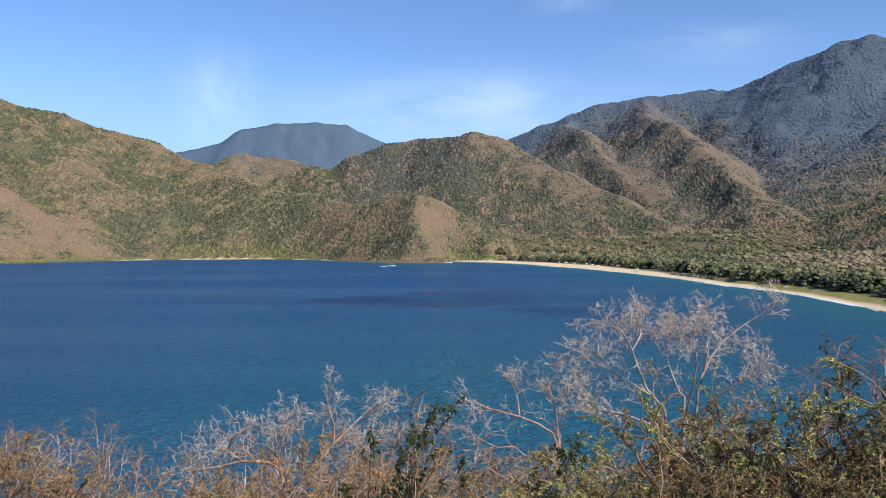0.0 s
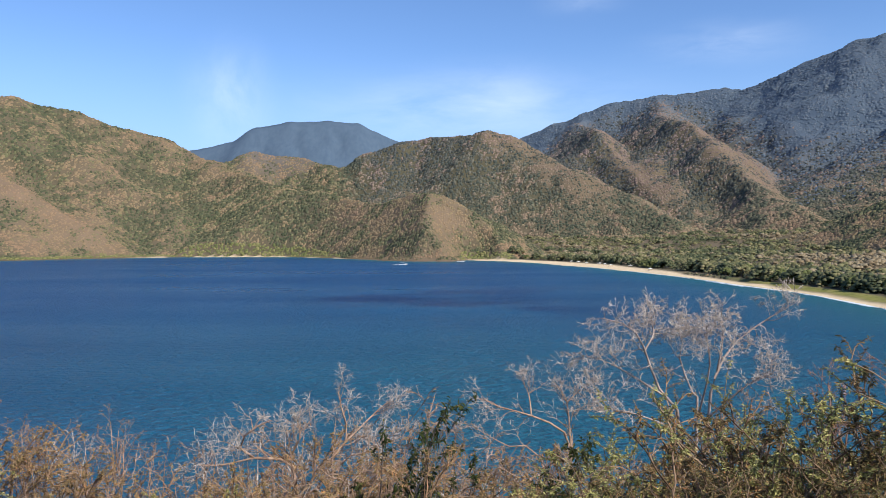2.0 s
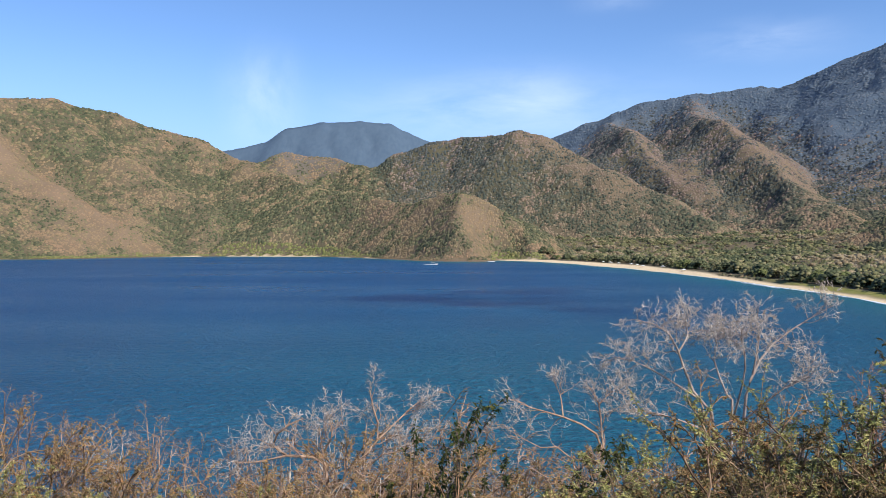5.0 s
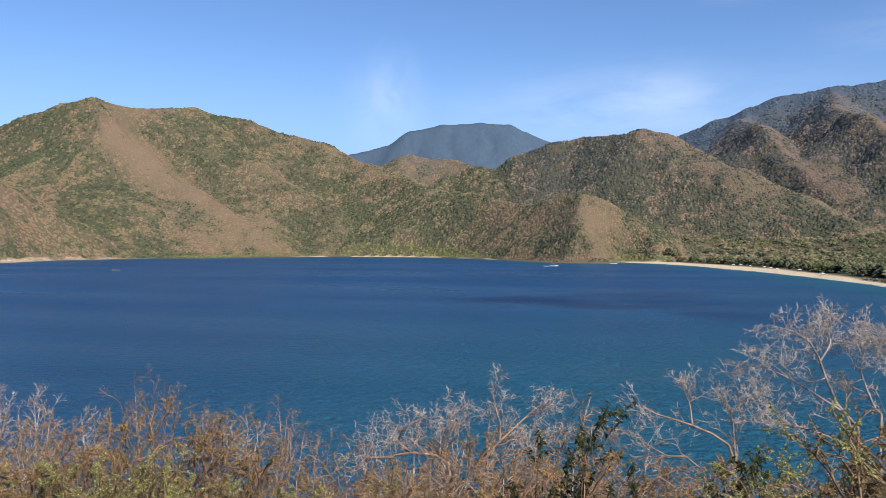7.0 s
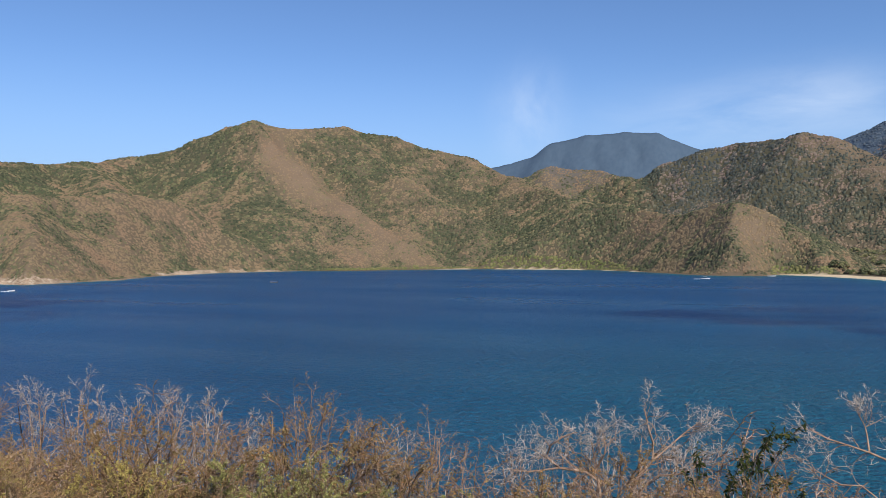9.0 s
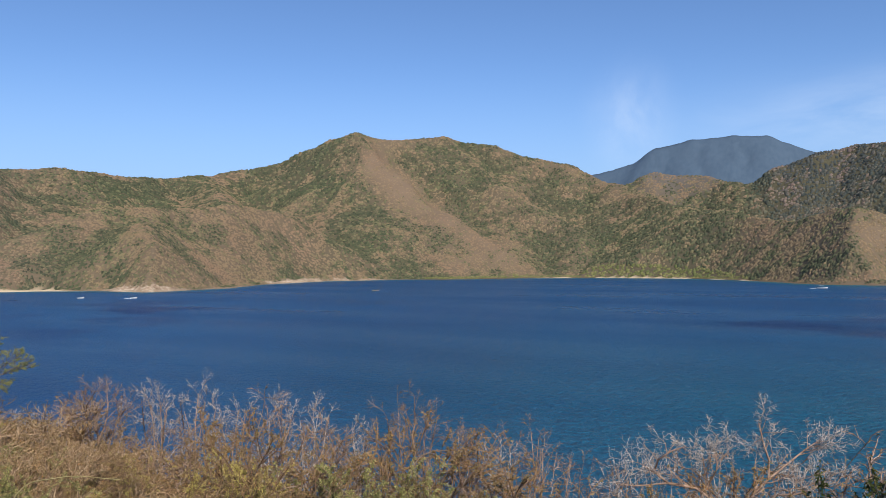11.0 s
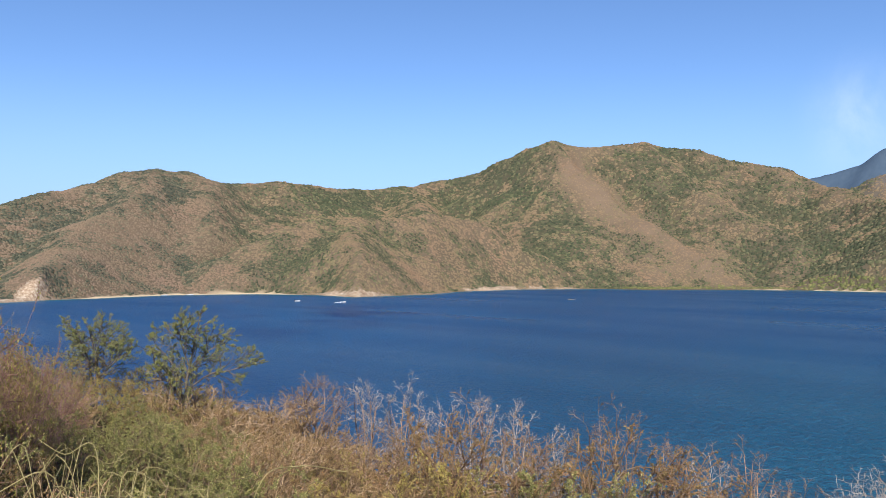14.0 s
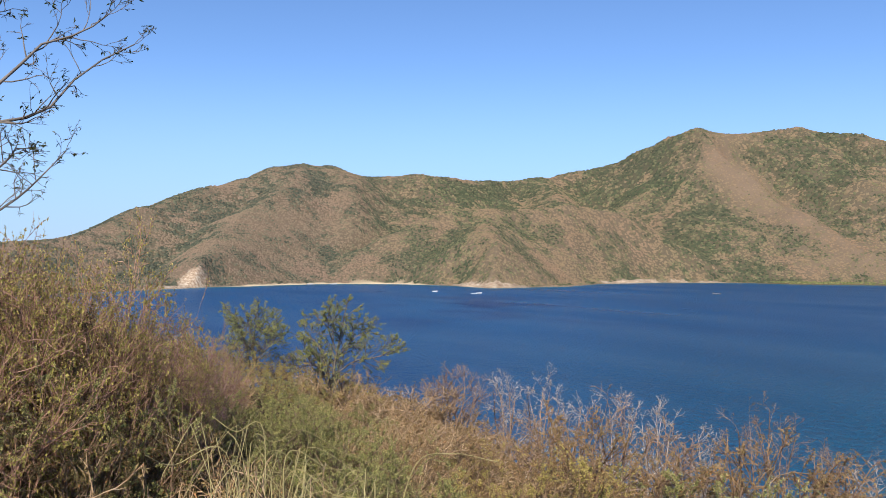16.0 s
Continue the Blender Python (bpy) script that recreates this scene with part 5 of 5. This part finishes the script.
n = 4500
gaz, gd = vrng.uniform(46, 66, n), 3.2 + 12.5 * vrng.random(n) ** 0.7
gd = np.where((gaz > 60) & (gd < 7), gd + 6, gd)
gx, gy = -gd * np.sin(np.radians(gaz)), gd * np.cos(np.radians(gaz))
gz = land(gx, gy)[0]
tuft = 0.1 + 0.45 * fbm(gx, gy, 1.2, 2, 411)
P0 = np.stack([gx, gy, gz - 0.03], -1)
lean_ = vrng.normal(0, 0.32, (n, 2))
H = (tuft * (0.6 + 0.8 * vrng.random(n)))[:, None]
side = vrng.normal(0, 1, (n, 3)) * np.array([1, 1, 0])
side = side / np.linalg.norm(side, axis=1, keepdims=True) * (0.004 + 0.0007 * gd)[:, None]
mid = P0 + np.concatenate([lean_ * H * 0.4, H * 0.6], 1)
tip = P0 + np.concatenate([lean_ * H * 1.3, H], 1)
V = np.stack([P0 - side, P0 + side, mid + side * 0.8, tip, mid - side * 0.8], 1)
q = np.arange(n)[:, None] * 5
F = np.concatenate([q + np.array([[0, 1, 2]]), q + np.array([[0, 2, 4]]), q + np.array([[4, 2, 3]])])
tagged(new("dry_grass", tri_mesh("dry_grass", V.reshape(-1, 3), F, M_STRAW)), "straw-coloured dry grass on the slope", "grass", kind="stuff")

# ---------------------------------------------------------------- trees along the beach
def beach_tree(seed):
    g = np.random.default_rng(seed)
    height, spread = 7.5 + 2.0 * g.random(), 5.0 + 2.0 * g.random()
    ob = new("beach_tree")
    top = Vector((g.normal(0, 0.4), g.normal(0, 0.4), height * 0.45))
    part("trunk", taper(limb_line((Vector((0, 0, -0.3)), Vector((g.normal(0, 0.2), g.normal(0, 0.2), height * 0.2)), top), 6), 0.24, 0.15, 7, M_GREY, "trunk"), ob)
    for k in range(4):
        b_ = 6.283 * (k + g.random() * 0.6) / 4
        end = Vector((math.cos(b_) * spread * 0.6, math.sin(b_) * spread * 0.6, height * 0.78))
        part("limb", taper(limb_line((top, top.lerp(end, 0.5) + Vector((0, 0, 0.4)), end), 5), 0.12, 0.04, 5, M_GREY, "limb"), ob)
    part("crown", leafy_crown(seed, spread, height), ob)
    return tagged(ob, ("broad dark green tree behind the beach", "olive green umbrella-crowned tree behind the beach", "broad dark green tree behind the beach",
                       "low dark-leaved shade tree at the beach", "olive green umbrella-crowned tree behind the beach")[seed % 5], "tree", "trees behind the beach")


beach_rng = np.random.default_rng(5)
protos = [beach_tree(k) for k in range(10)]
fresh = [True] * 10
for az in np.arange(-36.5, -4.0, 0.34):
    a_ = az + beach_rng.normal(0, 0.15)
    out_ = np.interp(a_, SHORE_AZ, SHORE_R) + np.arange(0, 220, 2.0)
    d = out_[np.argmax(sample(INLAND, out_ * 0 + a_, out_) > np.interp(a_, EDGE_AZ, EDGE) + beach_rng.random() * 14)]
    x, y, _ = polar(a_, 0, d)
    s_ = 0.75 + 0.55 * beach_rng.random()
    m = Matrix.LocRotScale((x, y, ground_at(x, y)), Euler((0, 0, beach_rng.random() * 6.28)), (s_ * 1.1, s_ * 1.1, s_))
    k = beach_rng.integers(0, 10)
    if fresh[k]:
        fresh[k] = False
        protos[k].matrix_basis = m
    else:
        copy_thing(protos[k], Matrix.Identity(4)).matrix_basis = m
for k in range(10):
    if fresh[k]:
        x, y, _ = polar(-33 + k * 0.3, 0, 430)
        protos[k].matrix_basis = Matrix.Translation((x, y, ground_at(x, y)))

# ---------------------------------------------------------------- surf on the open end of the beach
def surf(name, az0, az1, off0, off1, seed, label):
    """A ragged band of foam that follows the shore."""
    A = np.linspace(az0, az1, 900)
    base = np.interp(A, SHORE_AZ, SHORE_R)
    ragged = fbm(A * 0 + seed, A, 0.9, 5, seed)
    fade = np.sin(np.linspace(0.05, 3.09, 900)) ** 0.5 * np.clip(ragged * 3.2 - 0.9, 0.02, 1)
    mid_ = base - (off0 + off1) / 2 + (fbm(A, A * 0 + seed, 1.2, 2, seed + 3) - 0.5) * 5
    half = abs(off1 - off0) / 2 * fade
    R2 = np.stack([mid_ - half, mid_ - half * 0.3, mid_ + half * 0.3, mid_ + half])
    A2 = np.radians(np.broadcast_to(A, R2.shape))
    Z2 = np.stack([A * 0 + 0.04, A * 0 + 0.22, A * 0 + 0.22, A * 0 + 0.05])
    me = grid_mesh(name, -R2 * np.sin(A2), R2 * np.cos(A2), Z2, wrap=False)
    me.materials.append(M_FOAM)
    return tagged(new(name, me), label, "surf", kind="stuff")


surf("surf_line", -36, -24.0, 0, 10, 1.0, "white foam of waves running up the beach")
surf("surf_line", -24, -16.0, 0, 7, 3.0, "thin white foam along the beach")
surf("surf_line", -20.5, -18.0, 10, 15, 4.0, "small breaking wave off the beach")
surf("surf_line", -17, -8, -1, 2.2, 5.0, "thin white foam along the beach")


# ---------------------------------------------------------------- boats
def loft(rings_, mat, name, smooth=False):
    n, k = len(rings_), len(rings_[0])
    V = np.array(rings_).reshape(-1, 3)
    F = [[i * k + j, i * k + j + 1, (i + 1) * k + j + 1, (i + 1) * k + j] for i in range(n - 1) for j in range(k - 1)]
    return tri_mesh(name, V, np.array(F), mat, smooth)


def box_mesh(name, lo, hi, mat, bevel=0.02):
    bm = bmesh.new()
    bmesh.ops.create_cube(bm, size=1.0)
    for v in bm.verts:
        v.co = Vector([lo[i] + (hi[i] - lo[i]) * (v.co[i] + 0.5) for i in range(3)])
    bmesh.ops.bevel(bm, geom=bm.edges[:], offset=bevel, segments=2, affect="EDGES")
    me = bpy.data.meshes.new(name)
    bm.to_mesh(me)
    bm.free()
    me.materials.append(mat)
    return me


def motor_boat(length, canopy, label, paint=M_HULL):
    ob = new("motor_boat")
    w = length * 0.125
    rings_, deck = [], []
    for f in np.linspace(0, 1, 13):
        x = (f - 0.5) * length
        half = w * (1 - max(0, (f - 0.45) / 0.55) ** 2.2) + 0.02
        keel, rail = -0.25 + 0.75 * max(0, (f - 0.6) / 0.4) ** 2, 0.62 + 0.35 * f ** 2
        rings_.append([(x, -half, rail), (x, -half * 0.9, 0.2), (x, 0, keel), (x, half * 0.9, 0.2), (x, half, rail),
                       (x, half * 0.86, rail), (x, half * 0.7, 0.35), (x, -half * 0.7, 0.35), (x, -half * 0.86, rail), (x, -half, rail)])
    part("hull", loft(rings_, paint, "hull"), ob)
    part("stripe", loft([[(r_[0][0], sgn * (abs(r_[0][1]) + 0.012), r_[0][2] - 0.08), (r_[0][0], sgn * (abs(r_[0][1]) * 0.985 + 0.014), r_[0][2] - 0.2)] for sgn in (1,) for r_ in rings_],
                         M_TRIM, "stripe"), ob)
    for k in range(3):
        x = (-0.25 + 0.2 * k) * length
        part("bench", box_mesh("bench", (x - 0.15, -w * 0.75, 0.5), (x + 0.15, w * 0.75, 0.58), M_HULL), ob)
    eng = part("outboard_engine", box_mesh("outboard_engine", (-length * 0.5 - 0.45, -0.2, 0.45), (-length * 0.5 - 0.02, 0.2, 1.15), M_DARK, 0.08), ob)
    part("engine_leg", box_mesh("engine_leg", (-length * 0.5 - 0.3, -0.07, -0.5), (-length * 0.5 - 0.1, 0.07, 0.47), M_DARK), eng)
    part("transom", box_mesh("transom", (-length * 0.5 - 0.03, -w * 0.9, 0.1), (-length * 0.5 + 0.05, w * 0.9, 0.64), M_HULL), ob)
    if canopy:
        part("canopy", box_mesh("canopy", (-length * 0.3, -w * 0.95, 1.95), (length * 0.16, w * 0.95, 2.05), M_CANVAS, 0.04), ob)
        for x in (-0.28, 0.14):
            for y in (-0.85, 0.85):
                part("canopy_post", box_mesh("canopy_post", (x * length - 0.03, y * w - 0.03, 0.45), (x * length + 0.03, y * w + 0.03, 1.96), M_POLE, 0.01), ob)
    return tagged(ob, label, "boat", "boats in the bay")


def moor(ob, az, d, heading):
    x, y, _ = polar(az, 0, d)
    ob.matrix_basis = Matrix.LocRotScale((x, y, 0.05), Euler((0, 0, radians(heading))), (1.1, 1.1, 1.5))
    return ob


def wake(az, d, heading, length, width_):
    """Foam astern of a moving boat."""
    s_ = np.linspace(0, 1, 40)
    half = width_ * (0.25 + 0.75 * s_) * np.clip(fbm(s_, s_ * 0 + az, 0.12, 3, 9) * 2.4 - 0.3, 0.1, 1) * (1 - s_ ** 3)
    X2 = np.stack([-s_ * length] * 3)
    Y2 = np.stack([-half, half * 0, half])
    Z2 = np.stack([s_ * 0 + 0.04, s_ * 0 + 0.4, s_ * 0 + 0.04])
    me = grid_mesh("boat_wake", X2, Y2, Z2, wrap=False)
    me.materials.append(M_FOAM)
    x, y, _ = polar(az, 0, d)
    ob = tagged(new("boat_wake", me), "white foam wake behind a moving boat", "wake", kind="stuff")
    ob.matrix_basis = Matrix.LocRotScale((x, y, 0), Euler((0, 0, radians(heading))), None)


moor(motor_boat(9.5, True, "white motor boat with a canopy under way"), 3.9, 920, 8)
wake(4.1, 920, 8, 9, 1.2)
moor(motor_boat(9.0, False, "white open boat moored off the rocky point"), -0.4, 1032, 3)
moor(motor_boat(5.0, False, "white open boat speeding across the bay"), 52.1, 743, 48)
wake(52.25, 742, 48, 6, 0.9)
moor(motor_boat(5.0, False, "small white boat near the far cliffs"), 55.4, 770, 60)
moor(motor_boat(7.0, False, "low brown open boat drifting off the dry bank", M_POLE), 35.2, 845, -140)
moor(motor_boat(7.5, False, "white boat moored off the far beach"), 64.6, 975, 70)
moor(motor_boat(7.5, False, "white boat moored off the far beach"), 62.9, 985, 55)
moor(motor_boat(8.0, False, "white boat moored by the small beach"), 8.6, 1290, 10)
moor(motor_boat(6.5, False, "white boat moored by the small beach"), 11.8, 1440, 20)


# ---------------------------------------------------------------- shade canopies under the beach trees
def shade_canopy(seed):
    ob = new("shade_canopy")
    g = np.random.default_rng(seed)
    for x in (-1.4, 1.4):
        for y in (-1.4, 1.4):
            part("post", box_mesh("post", (x - 0.04, y - 0.04, 0), (x + 0.04, y + 0.04, 2.1), M_POLE, 0.01), ob)
    e = [(-1.6, -1.6, 2.05), (1.6, -1.6, 2.05), (1.6, 1.6, 2.05), (-1.6, 1.6, 2.05), (-1.6, -1.6, 2.05)]
    part("canvas_roof", loft([[(c[0] * f, c[1] * f, 2.05 + (1 - f) * 0.7 + h) for c in e] for f, h in ((1, -0.2), (1, 0), (0.5, -0.05), (0.02, 0))], M_CANVAS, "canvas_roof"), ob)
    return tagged(ob, "white canvas shade canopy on poles under the trees", "canopy", "shade canopies on the beach")


for k, az in enumerate((-8.6, -9.1, -9.7, -10.6, -11.0, -11.4, -12.8, -14.2)):
    d = np.interp(az, SHORE_AZ, SHORE_R) + 42 + 4 * math.sin(k * 2.3)
    x, y, _ = polar(az, 0, d)
    shade_canopy(k).matrix_basis = Matrix.LocRotScale((x, y, ground_at(x, y)), Euler((0, 0, k * 0.7)), None)
